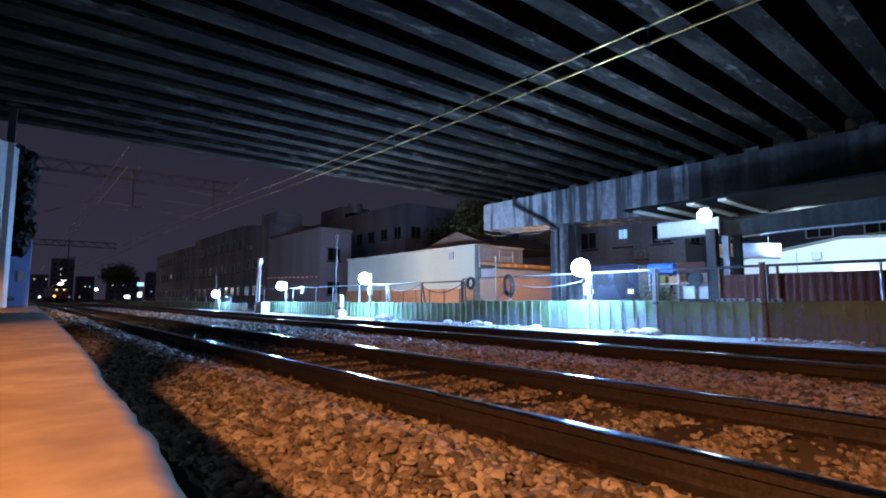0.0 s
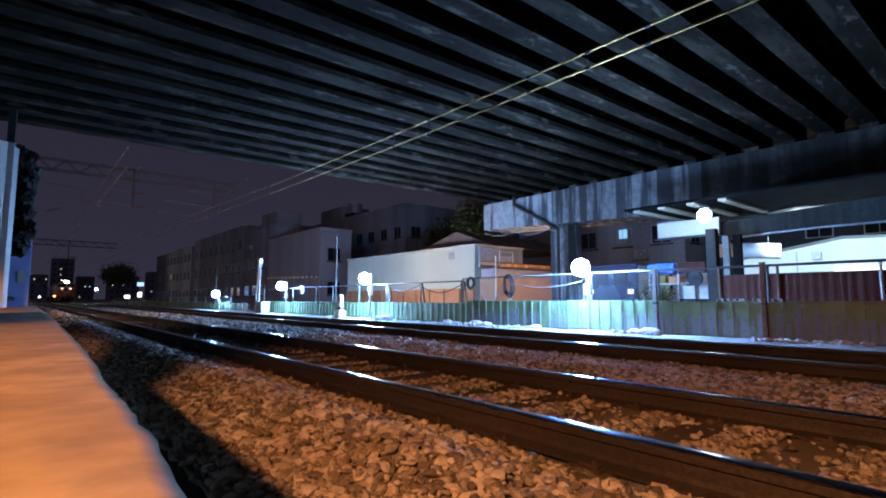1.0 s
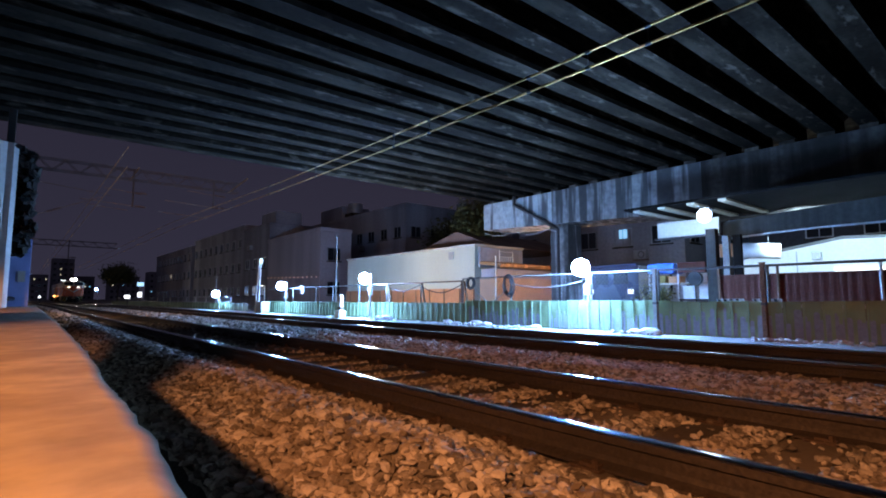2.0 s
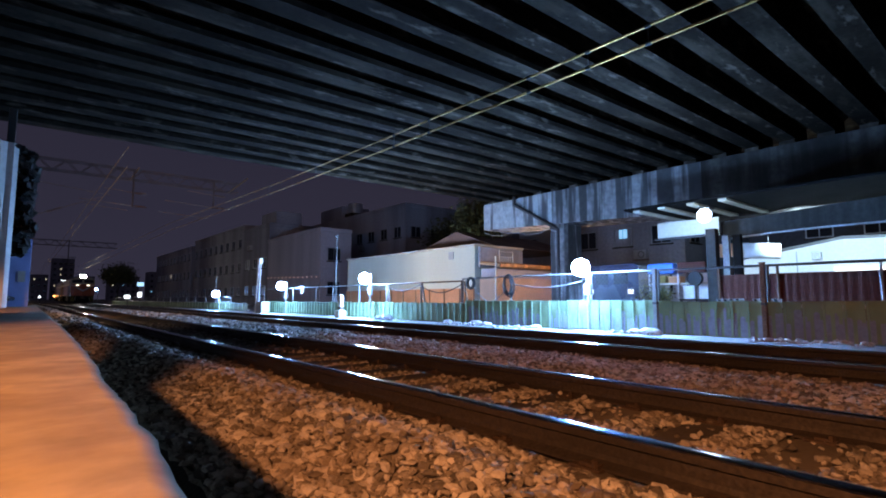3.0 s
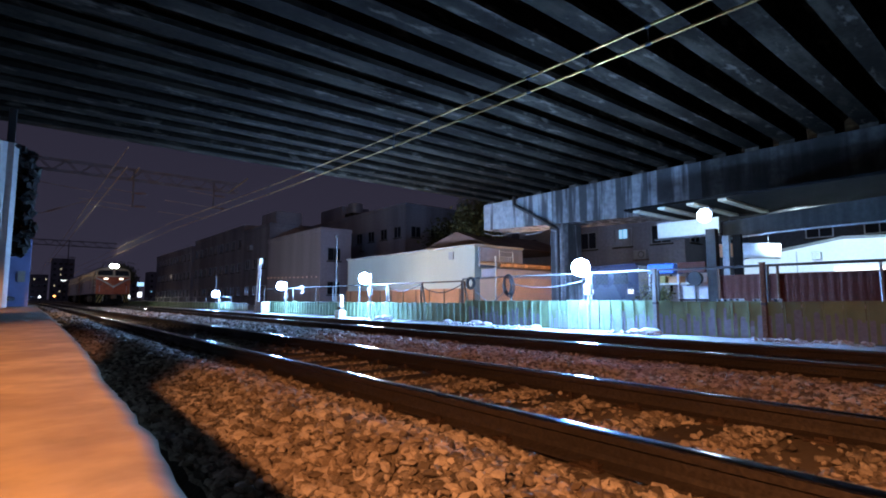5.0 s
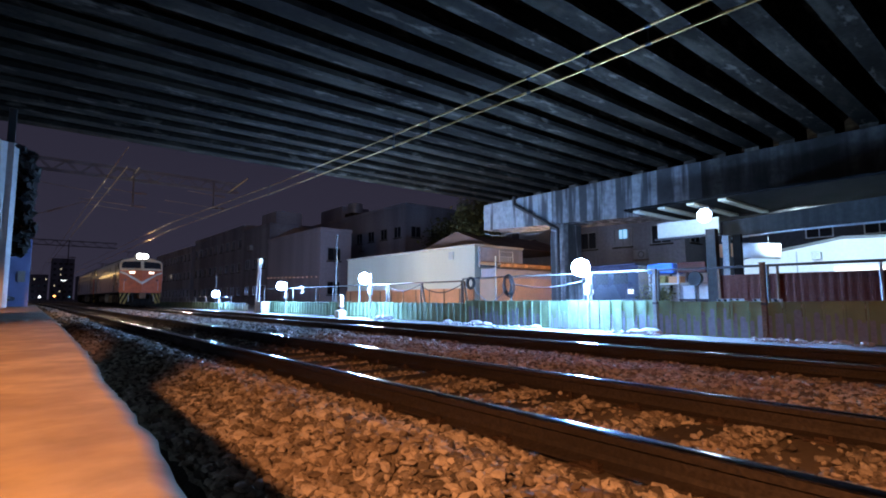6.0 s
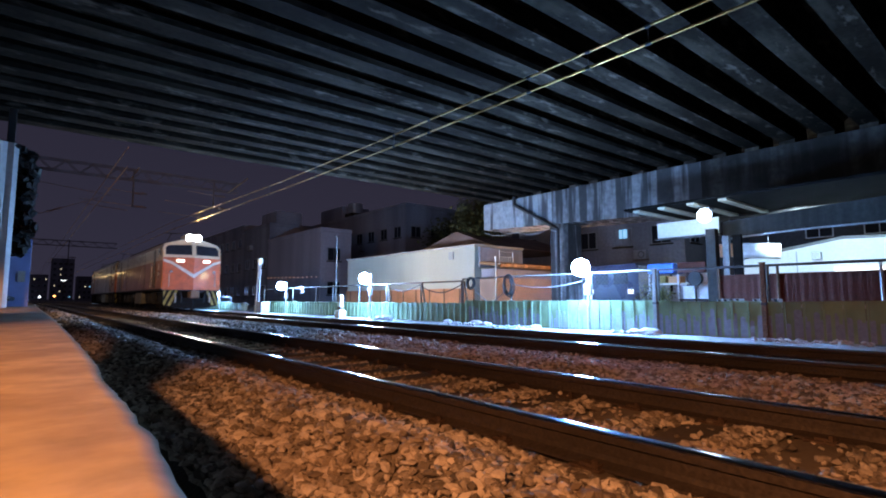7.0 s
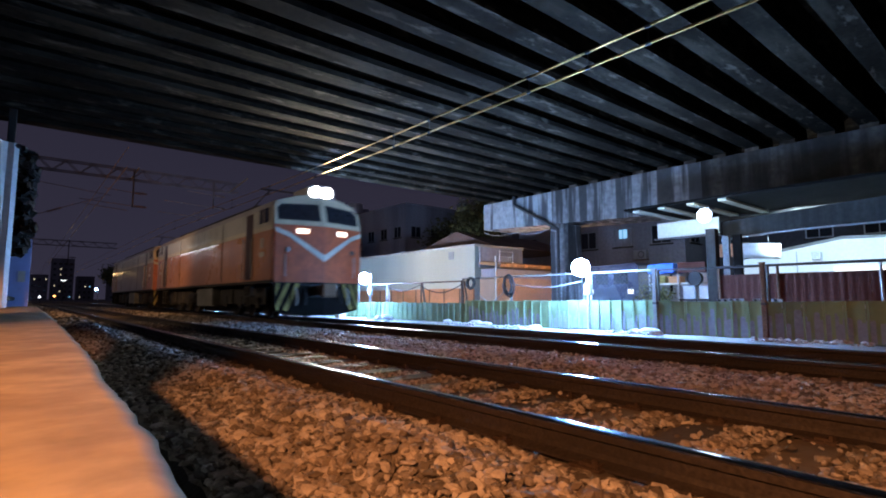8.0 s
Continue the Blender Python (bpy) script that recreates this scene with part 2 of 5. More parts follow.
def rod(bm, a, b, r, n=8, r2=None):
    a, b = Vector(a), Vector(b)
    d = b - a
    m = Matrix.Translation((a + b) / 2) @ d.to_track_quat("Z", "Y").to_matrix().to_4x4()
    bmesh.ops.create_cone(bm, cap_ends=True, segments=n, radius1=r, radius2=r if r2 is None else r2, depth=d.length, matrix=m)
    return bm


def ring(bm, centre, axis_turn, big, small, n=28, k=10):
    rows = []
    for i in range(n):
        a = math.tau * i / n
        row = []
        for j in range(k):
            c = math.tau * j / k
            p = Vector(((big + small * math.cos(c)) * math.cos(a), (big + small * math.cos(c)) * math.sin(a), small * 1.1 * math.sin(c)))
            row.append(bm.verts.new(Vector(centre) + axis_turn @ p))
        rows.append(row)
    for i in range(n):
        for j in range(k):
            bm.faces.new((rows[i][j], rows[(i + 1) % n][j], rows[(i + 1) % n][(j + 1) % k], rows[i][(j + 1) % k]))
    return bm


def prism(bm, outline, axis, a, b):
    """Extrude an outline of (u, v) pairs along an axis from a to b."""
    def at(u, v, w):
        return {"x": (w, u, v), "y": (u, w, v), "z": (u, v, w)}[axis]
    lo = [bm.verts.new(at(u, v, a)) for u, v in outline]
    hi = [bm.verts.new(at(u, v, b)) for u, v in outline]
    k = len(outline)
    bm.faces.new(lo)
    bm.faces.new(hi[::-1])
    for i in range(k):
        bm.faces.new((lo[i], hi[i], hi[(i + 1) % k], lo[(i + 1) % k]))
    bmesh.ops.recalc_face_normals(bm, faces=bm.faces)
    return bm


def mesh_of(name, bm, material, smooth=False):
    me = bpy.data.meshes.new(name)
    bmesh.ops.recalc_face_normals(bm, faces=bm.faces)
    bm.to_mesh(me)
    bm.free()
    me.materials.append(material)
    if smooth:
        for p in me.polygons:
            p.use_smooth = True
    return me


def part(name, bm, material, parent, label="", smooth=False):
    ob = new(name, mesh_of(name, bm, material, smooth))
    ob.parent = parent
    if label:
        ob["label"] = label
    return ob


def thing(name, label, category, place=(0, 0, 0), turn=0.0, group="", kind=""):
    ob = new(name)
    ob.empty_display_size = 0.1
    ob.matrix_world = pose(*place, 0, 0, turn)
    return tagged(ob, label, category, group, kind)


def solid(name, bm, material, label, category, group="", kind="", smooth=False):
    return tagged(new(name, mesh_of(name, bm, material, smooth)), label, category, group, kind)


def shared(name, me, parent, m):
    ob = new(name, me)
    ob.parent = parent
    ob.matrix_local = m
    return ob


B = bmesh.new

# ---- ground ----
RAIL_TOP = 0.16
A_X, B_X, C_X, D_X = 1.94, 3.15, 5.58, 7.04


def bed(x, y):
    """Height of the ballast at a place."""
    z = 0.0
    z += 0.12 * math.exp(-((x - 1.28) / 0.30) ** 2)
    z += 0.05 * math.exp(-((x - 4.4) / 0.7) ** 2)
    if x > 7.6:
        z += 0.08 * min(1.0, (x - 7.6) / 0.5)
    # trough sunk beside the parapet so that its shade comes out darker
    if x < 0.62:
        z -= 0.34 * min(1.0, (0.62 - x) / 0.3)
    k = 1.0 if -5 < y < 60 else 0.0
    return z + k * 0.03 * noise.noise((x * 1.3, y * 1.3, 0.0)) - 0.01


def build_ground():
    xs = np.concatenate([[-3000, -600, -150, -40, -12, -4, -2], np.arange(-1, 10.01, 0.2), [11, 13, 16, 22, 35, 70, 180, 600, 3000]])
    ys = np.concatenate([[-3000, -500, -100, -30, -10, -5], np.arange(-2, 24.01, 0.25), np.arange(25, 60, 1.5), [65, 75, 90, 130, 200, 400, 1000, 4000]])
    verts = [(x, y, bed(x, y)) for y in ys for x in xs]
    w = len(xs)
    faces = [(j * w + i, j * w + i + 1, (j + 1) * w + i + 1, (j + 1) * w + i) for j in range(len(ys) - 1) for i in range(w - 1)]
    me = bpy.data.meshes.new("ground")
    me.from_pydata(verts, [], faces)
    me.materials.append(M_BALLAST)
    return tagged(new("ground", me), "dark gritty ballast bed under the railway tracks", "ground", kind="structure")


build_ground()


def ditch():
    """Dark soil sheet in the trough between the parapet and the ballast, the parapet's shade put into its colour."""
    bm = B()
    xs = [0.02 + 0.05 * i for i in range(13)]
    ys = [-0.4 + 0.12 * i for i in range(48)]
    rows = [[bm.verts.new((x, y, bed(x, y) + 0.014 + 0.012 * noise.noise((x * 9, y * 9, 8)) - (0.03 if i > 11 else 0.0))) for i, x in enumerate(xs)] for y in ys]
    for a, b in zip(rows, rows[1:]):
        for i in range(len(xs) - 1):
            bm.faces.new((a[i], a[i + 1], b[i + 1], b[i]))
    tagged(new("ditch", mesh_of("ditch", bm, M_SHADE_SOIL, True)), "dark soil strip beside the parapet with shade put into its colour", "ditch", kind="structure")


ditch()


def pale_strip():
    bm = B()
    xs = [7.75, 8.0, 8.3, 8.6, 8.92]
    ys = [0.3 * i - 2 for i in range(150)]
    rows = [[bm.verts.new((x + 0.08 * noise.noise((x, y, 5)), y, bed(x, y) + 0.012 + 0.05 * max(0, noise.noise((x * 2, y * 1.5, 3)))
                           - (0.06 if x < 7.8 else 0))) for x in xs] for y in ys]
    for a, b in zip(rows, rows[1:]):
        for i in range(len(xs) - 1):
            bm.faces.new((a[i], a[i + 1], b[i + 1], b[i]))
    tagged(new("pavement", mesh_of("pavement", bm, M_PALE, True)), "pale dusty gravel strip beside the hoarding", "pavement", kind="structure")


pale_strip()

ICO = bmesh.new()
bmesh.ops.create_icosphere(ICO, subdivisions=1, radius=1.0)
ICO_V = np.array([v.co[:] for v in ICO.verts])
ICO_F = np.array([[v.index for v in f.verts] for f in ICO.faces])
ICO.free()


def stones(name, spots, material, label, category):
    """Many broken stones at (x, y, z, size), in one mesh."""
    rng = np.random.default_rng(7)
    k = len(spots)
    p = np.array(spots)
    v = np.repeat(ICO_V[None], k, 0)
    v = v * rng.uniform(0.55, 1.3, (k, len(ICO_V), 1))
    v = v * (p[:, 3, None] * rng.uniform(0.6, 1.25, (k, 3)) * np.array([1, 1, 0.58]))[:, None, :]
    a = rng.uniform(0, math.tau, k)
    b = rng.uniform(-0.6, 0.6, k)
    c, s = np.cos(a)[:, None], np.sin(a)[:, None]
    x, y, z = v[..., 0].copy(), v[..., 1].copy(), v[..., 2].copy()
    cb, sb = np.cos(b)[:, None], np.sin(b)[:, None]
    y, z = y * cb - z * sb, y * sb + z * cb
    v[..., 0], v[..., 1], v[..., 2] = x * c - y * s, x * s + y * c, z
    v += p[:, None, :3]
    f = ICO_F[None] + (np.arange(k) * len(ICO_V))[:, None, None]
    me = bpy.data.meshes.new(name)
    me.from_pydata(v.reshape(-1, 3).tolist(), [], f.reshape(-1, 3).tolist())
    me.materials.append(material)
    return tagged(new(name, me), label, category, kind="stuff")


SLEEPER_STEP = 0.51


def near_sleeper(y, shift):
    return abs((y - shift + SLEEPER_STEP / 2) % SLEEPER_STEP - SLEEPER_STEP / 2) < 0.14


def scatter():
    rng = random.Random(3)
    spots = []

    def strip(x0, x1, y0, y1, per_m2, s0, s1, lift=0.0, shift=None):
        for _ in range(int((x1 - x0) * (y1 - y0) * per_m2)):
            x, y = rng.uniform(x0, x1), rng.uniform(y0, y1)
            if shift is not None and near_sleeper(y, shift) and rng.random() < 0.93:
                continue
            if any(abs(x - r) < 0.075 for r in (A_X, B_X, C_X, D_X)):
                continue
            s = rng.uniform(s0, s1)
            spots.append((x, y, bed(x, y) + lift + s * rng.uniform(-0.12, 0.75), s))

    strip(0.60, 1.85, 0.3, 4.2, 1400, 0.012, 0.036)
    strip(0.30, 1.85, 4.2, 6.5, 1200, 0.012, 0.034)
    strip(0.6, 1.87, 0.6, 5.5, 500, 0.006, 0.013, 0.006)
    strip(0.12, 1.85, 6.5, 16, 330, 0.022, 0.042)
    strip(0.12, 1.85, 16, 50, 60, 0.04, 0.07)
    strip(2.0, 3.1, 0.0, 3.4, 1900, 0.011, 0.030, 0.018, 0.3)
    strip(2.0, 3.1, 3.4, 6.5, 1000, 0.012, 0.028, 0.0, 0.3)
    strip(2.0, 3.1, 6.5, 18, 110, 0.022, 0.042, 0.0, 0.3)
    strip(3.22, 5.52, -0.5, 7, 950, 0.012, 0.034)
    strip(3.22, 5.52, 7, 20, 300, 0.026, 0.05)
    strip(3.22, 5.52, 20, 50, 50, 0.045, 0.08)
    strip(5.65, 6.97, -0.5, 10, 260, 0.022, 0.042, -0.015, 0.3)
    strip(5.65, 6.97, 10, 26, 90, 0.03, 0.05, -0.015, 0.3)
    strip(7.12, 7.95, -1, 16, 200, 0.022, 0.045)
    return stones("ballast", spots, M_STONE, "broken grey-brown crushed stone ballast around the rails", "ballast")


scatter()


def rubble():
    rng = random.Random(5)
    spots = []
    for cx, cy, r, k in [(8.55, 4.9, 0.5, 110), (8.5, 9.6, 0.7, 70), (8.4, 13.2, 0.6, 90), (8.6, 2.4, 0.9, 110), (8.5, 7.8, 0.8, 60)]:
        for _ in range(k):
            x, y = cx + rng.gauss(0, 0.14), cy + rng.gauss(0, r * 0.5)
            s = rng.uniform(0.018, 0.055)
            spots.append((min(x, 8.85), y, bed(x, y) + s * 0.5 + 0.03 * rng.random(), s))
    stones("rubble", spots, M_PALE, "pale broken rubble heaped along the hoarding", "rubble")


rubble()

# ---- tracks ----
RAIL_WEB = [(-0.062, 0.0), (0.062, 0.0), (0.062, 0.012), (0.014, 0.03), (0.0085, 0.05), (0.0085, 0.095), (0.031, 0.108), (0.032, 0.136),
            (-0.032, 0.136), (-0.031, 0.108), (-0.0085, 0.095), (-0.0085, 0.05), (-0.014, 0.03), (-0.062, 0.012)]
RAIL_CAP = [(-0.032, 0.1362), (0.032, 0.1362), (0.032, 0.144), (0.026, 0.1485), (0.012, 0.150), (-0.012, 0.150), (-0.026, 0.1485), (-0.032, 0.144)]


def drift(y):
    """How far the line has bent aside at a distance along it: a very wide curve."""
    return -0.62 * (max(0.0, y - 42.0) / 80.0) ** 1.5


ALONG = [-12, 42] + [50 + 10 * i for i in range(12)]


def bent_rail(x, section):
    """A rail's section carried along the line."""
    bm = B()
    rows = [[bm.verts.new((x + u + drift(y), y, RAIL_TOP - 0.15 + v)) for u, v in section] for y in ALONG]
    k = len(section)
    for a, b in zip(rows, rows[1:]):
        for i in range(k):
            bm.faces.new((a[i], a[(i + 1) % k], b[(i + 1) % k], b[i]))
    bm.faces.new(rows[0])
    bm.faces.new(rows[-1][::-1])
    return bm


def track(x_near, x_far, shift, label):
    t = thing("railway_track", label, "track", kind="structure")
    for x in (x_near, x_far):
        rail = part("rail", bent_rail(x, RAIL_WEB), M_RAIL, t, "rust-brown steel rail")
        part("running_surface", bent_rail(x, RAIL_CAP), M_HEAD, rail, "polished shiny rail head")
    mid = (x_near + x_far) / 2
    wide = (x_far - x_near) / 2 + 0.45
    me = mesh_of("sleeper", box(B(), -wide, wide, -0.11, 0.11, -0.14, 0.0, 0.012), M_SLEEPER)
    bm = B()
    box(bm, -0.10, 0.10, -0.075, 0.075, 0.0, 0.014, 0.003)
    rod(bm, (-0.078, -0.04, 0.0), (-0.078, -0.04, 0.045), 0.014, 6)
    rod(bm, (0.078, 0.04, 0.0), (0.078, 0.04, 0.045), 0.014, 6)
    box(bm, -0.085, -0.045, -0.06, 0.03, 0.014, 0.028)
    box(bm, 0.045, 0.085, -0.03, 0.06, 0.014, 0.028)
    clip = mesh_of("rail_fastening", bm, M_CLIP)
    for i in range(-8, 190):
        y = shift + i * SLEEPER_STEP
        shared("sleeper", me, t, pose(mid + drift(y), y, 0.006))
        if -1 < y < 16:
            for x in (x_near, x_far):
                shared("rail_fastening", clip, t, pose(x, y, 0.006))


track(A_X, B_X, 0.3, "railway track of rusty rails with polished heads on worn sleepers")
track(C_X, D_X, 0.3, "railway track of dark rails beside the lit hoarding")

# ---- parapet at the camera ----


def parapet():
    bm = B()
    rng = random.Random(2)
    ys = [-2.0, -1.0, -0.4, -0.1, 0.05] + [0.12 + 0.035 * i for i in range(40)] + [1.6 + 0.14 * i for i in range(70)]
    rows = []
    for y in ys:
        edge = float(np.interp(y, (0.0, 0.3, 0.45, 0.85, 1.0, 1.6, 3.3, 12.0), (0.066, 0.0765, 0.088, 0.092, 0.103, 0.116, 0.141, 0.200)))
        edge += 0.003 * noise.noise((y * 6, 0, 1)) + 0.004 * noise.noise((y * 19, 0, 2)) + 0.002 * noise.noise((y * 55, 0, 4))
        edge -= 0.008 * max(0.0, noise.noise((y * 9, 4, 2)) - 0.25)
        top = 0.61 + 0.0006 * noise.noise((y * 3, 1, 0))
        row = [(-1.6, top), (-0.5, top + 0.0006 * noise.noise((y * 4, 3, 3))), (-0.2, top + 0.0003 * noise.noise((y * 9, 3, 3))),
               (-0.02, top + 0.0003 * noise.noise((y * 9, 7, 3))), (edge - 0.018, top), (edge - 0.003, top - 0.004),
               (edge + 0.004 * rng.random(), top - 0.025), (edge - 0.006 + 0.01 * rng.random(), 0.45), (edge, -0.5)]
        rows.append([bm.verts.new((x, y, z)) for x, z in row])
    for a, b in zip(rows, rows[1:]):
        for i in range(len(a) - 1):
            bm.faces.new((a[i], a[i + 1], b[i + 1], b[i]))
    bm.faces.new(rows[-1])
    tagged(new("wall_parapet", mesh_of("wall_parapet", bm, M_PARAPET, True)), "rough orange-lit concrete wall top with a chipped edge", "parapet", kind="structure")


parapet()

# ---- bridge ----
SOFFIT = 5.0
LAST_GIRDER, GIRDER_STEP = 15.77, 0.87
CROSS_X = 15.6


def bridge():
    br = thing("bridge", "dark concrete girder road bridge with stained undersides over the tracks", "bridge")
    depth = 0.75
    # I-shaped girder with flared foot
    outline = [(-0.20, 0.0), (0.20, 0.0), (0.21, 0.10), (0.09, 0.24), (0.09, 0.58), (0.22, 0.70), (0.22, depth), (-0.22, depth), (-0.22, 0.70), (-0.09, 0.58), (-0.09, 0.24), (-0.21, 0.10)]
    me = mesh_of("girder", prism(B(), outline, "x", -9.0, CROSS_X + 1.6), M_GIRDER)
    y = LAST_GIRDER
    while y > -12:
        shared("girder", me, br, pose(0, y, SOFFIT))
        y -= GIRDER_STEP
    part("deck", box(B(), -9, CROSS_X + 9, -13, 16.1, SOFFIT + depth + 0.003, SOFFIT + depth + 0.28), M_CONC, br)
    part("edge_beam", box(B(), -9, CROSS_X + 9, 16.12, 16.3, SOFFIT + 0.12, SOFFIT + 1.5, 0.02), M_CONC, br)
    return br


bridge()


def pier():
    p = thing("bridge_pier", "water-stained concrete cross beam on round columns under the bridge", "bridge pier")
    prow = [(-12.0, 3.72), (5.6, 3.05), (8.6, 3.44), (16.1, 3.74)]

    def under(y):
        return float(np.interp(y, [a for a, _ in prow], [b for _, b in prow]))

    # three casts of the beam end to end, toned darker where less light falls, away from the open end
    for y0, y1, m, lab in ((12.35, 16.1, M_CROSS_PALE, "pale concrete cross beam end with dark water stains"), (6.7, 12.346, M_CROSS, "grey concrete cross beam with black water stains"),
                           (-12.0, 6.696, M_CROSS_DARK, "dark-toned concrete cross beam with faint stains")):
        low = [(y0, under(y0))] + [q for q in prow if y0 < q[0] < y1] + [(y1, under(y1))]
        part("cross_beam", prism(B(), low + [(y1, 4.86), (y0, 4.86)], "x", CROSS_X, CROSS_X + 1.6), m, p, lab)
    bear = mesh_of("bearing_pad", box(B(), -0.3, 0.3, -0.19, 0.19, 0.0, 0.135, 0.015), M_CONC)
    y = LAST_GIRDER
    while y > -12:
        shared("bearing_pad", bear, p, pose(CROSS_X + 0.42, y, 4.862))
        y -= GIRDER_STEP
    for y in (12.2, -3.0):
        part("column", box(B(), CROSS_X + 0.1, CROSS_X + 1.2, y - 0.34, y + 0.34, -0.2, 3.6, 0.05), M_CROSS, p)
    # drain pipe sloping down from the end of the beam
    bm = B()
    rod(bm, (CROSS_X - 0.10, 14.2, 4.95), (CROSS_X - 0.10, 14.2, 4.55), 0.07)
    rod(bm, (CROSS_X - 0.10, 14.2, 4.6), (CROSS_X - 0.10, 12.0, 3.35), 0.07)
    rod(bm, (CROSS_X - 0.10, 12.0, 3.38), (CROSS_X - 0.10, 12.0, 0.0), 0.06)
    part("drain_pipe", bm, M_DARKSTEEL, p, "dark bent drain pipe")
    # loose cable under the beam
    bm = B()
    pts = [Vector((CROSS_X - 0.05, 16.0 - 0.5 * i, 3.62 - 0.18 * abs(math.sin(i * 0.9)) - 0.03 * i)) for i in range(9)]
    for a, b in zip(pts, pts[1:]):
        rod(bm, a, b, 0.018, 6)
    part("cable", bm, M_STEEL, p, "pale drooping cable")


pier()


def abutment():
    bm = B()
    box(bm, -9.0, -7.5, -13, 16, -0.3, SOFFIT - 0.004)
    tagged(new("wall_abutment", mesh_of("wall_abutment", bm, M_CONC)), "dark concrete bridge abutment wall", "wall", kind="structure")


abutment()

# ---- hoarding and railing along the far side ----
FENCE_X = 9.0


def corrugated(width, height, fold=0.05, depth=0.018):
    """A trapezoid-folded sheet panel from y=0 to y=-width, with thickness."""
    bm = B()
    n = max(2, int(width / fold))
    front, back = [], []
    for i in range(n + 1):
        y = -width * i / n
        d = depth if (i // 2) % 2 else 0.0
        front.append((bm.verts.new((-d, y, 0)), bm.verts.new((-d, y, height))))
        back.append((bm.verts.new((0.012 - d, y, 0)), bm.verts.new((0.012 - d, y, height))))
    for a, b in zip(front, front[1:]):
        bm.faces.new((a[0], b[0], b[1], a[1]))
    for a, b in zip(back, back[1:]):
        bm.faces.new((a[0], a[1], b[1], b[0]))
    for i in range(n):
        bm.faces.new((front[i][1], front[i + 1][1], back[i + 1][1], back[i][1]))
    return bm


def hoarding(y0, y1, top, x, label, colours, width=0.25):
    h = thing("hoarding", label, "hoarding", (x, 0, 0))
    rng = random.Random(int(y0 * 10))
    meshes = {}
    for m in set(colours):
        bm = B()
        # flat sheet with a raised lap at one edge
        box(bm, -0.006, 0.006, -width + 0.012, 0.0, 0.0, top - 0.10)
        box(bm, -0.024, -0.005, -0.030, 0.0, 0.0, top - 0.10)
        meshes[m] = mesh_of("sheet", bm, m)
    y = y0
    i = 0
    while y > y1:
        shared("sheet", meshes[colours[i % len(colours)]], h, pose(rng.uniform(-0.008, 0.008), y, 0.08 + rng.uniform(-0.012, 0.012), rng.uniform(-0.4, 0.4), 0, 0))
        y -= width
        i += 1
    part("top_rail", box(B(), 0.008, 0.05, y1, y0, top - 0.12, top - 0.07), M_STEEL, h)
    return h


def paint_patches():
    """Grey repainted lower patches on the hoarding, proud of the sheets."""
    rng = random.Random(11)
    k = 0
    y = 9.9
    while y > 1.4:
        w = 0.25
        base = rng.uniform(0.26, 0.36)
        cuts = sorted(rng.uniform(0.15, 0.85) for _ in range(3))
        edges = [0.0] + cuts + [1.0]
        pts = [(-0.008, 0.0), (-w + 0.038, 0.0)]
        for a, b in reversed(list(zip(edges, edges[1:]))):
            top = base + rng.choice((-0.05, -0.02, 0.02, 0.06, 0.12)) + rng.uniform(-0.02, 0.02)
            u0, u1 = -0.008 - (w - 0.046) * b, -0.008 - (w - 0.046) * a
            r = min(0.025, (u1 - u0) * 0.35)
            pts += [(u0 + 0.001, top - r), (u0 + r, top), (u1 - r, top), (u1 - 0.001, top - r * 0.8)]
        bm = B()
        prism(bm, [(y - 0.03 + u, 0.10 + v) for u, v in pts], "x", FENCE_X - 0.0125, FENCE_X - 0.0085)
        ob = solid("paint_patch", bm, M_OVERPAINT, "faded grey repainted patch low on the green hoarding", "paint patch", "paint patches on the hoarding")
        y -= 0.25
        k += 1


hoarding(10.0, -4.0, 0.70, FENCE_X, "green sheet hoarding with faded blue lower patches", [M_GREEN])
paint_patches()
hoarding(26.0, 10.1, 0.63, FENCE_X + 0.25, "low green sheet hoarding lit by floodlights", [M_GREEN], 0.25)
hoarding(80.0, 27.5, 0.52, FENCE_X + 0.25, "low pale sheet hoarding far along the tracks", [M_GREEN], 0.75)


def railing(name, ys, x, top, label, lean=0.0, mat_=None, mesh_panel=False, single=False):
    r = thing(name, label, "railing", (x, 0, 0))
    m = mat_ or M_STEEL
    for y in ys:
        part("post", rod(B(), (0, y, 0.0), (lean, y, top), 0.026), m, r)
    rails = (top, top * 0.62) if not (mesh_panel or single) else (top,)
    for z in rails:
        part("rail_bar", rod(B(), (lean, ys[0], z), (lean, ys[-1], z), 0.022), m, r)
    if mesh_panel:
        bm = B()
        y0, y1 = ys[-1], ys[0]
        s = 0.09
        z0 = 0.55
        k = int((y1 - y0 + top - z0) / s)
        for i in range(k):
            a = y0 - (top - z0) + i * s
            for sign in (1, -1):
                p, q = (a, z0), (a + (top - z0), top)
                if p[0] < y0:
                    p = (y0, z0 + (y0 - a))
                if q[0] > y1:
                    q = (y1, top - (a + (top - z0) - y1))
                if q[1] - p[1] < 0.03:
                    continue
                if sign < 0:
                    p, q = (y0 + y1 - p[0], p[1]), (y0 + y1 - q[0], q[1])
                rod(bm, (lean, p[0], p[1]), (lean, q[0], q[1]), 0.003, 4)
        part("wire_mesh", bm, M_DARKSTEEL, r, "diamond wire mesh")
    return r


railing("railing", [25.4, 21.9, 19.6, 18.1, 16.1, 14.3], FENCE_X + 0.35, 1.21, "thin grey steel tube railing behind the hoarding", 0.0, M_TANK, False, True)
railing("railing", [14.2, 12.4, 10.55], FENCE_X + 0.35, 1.21, "rusty tube railing behind the low hoarding", 0.0, M_RUST, False, True)
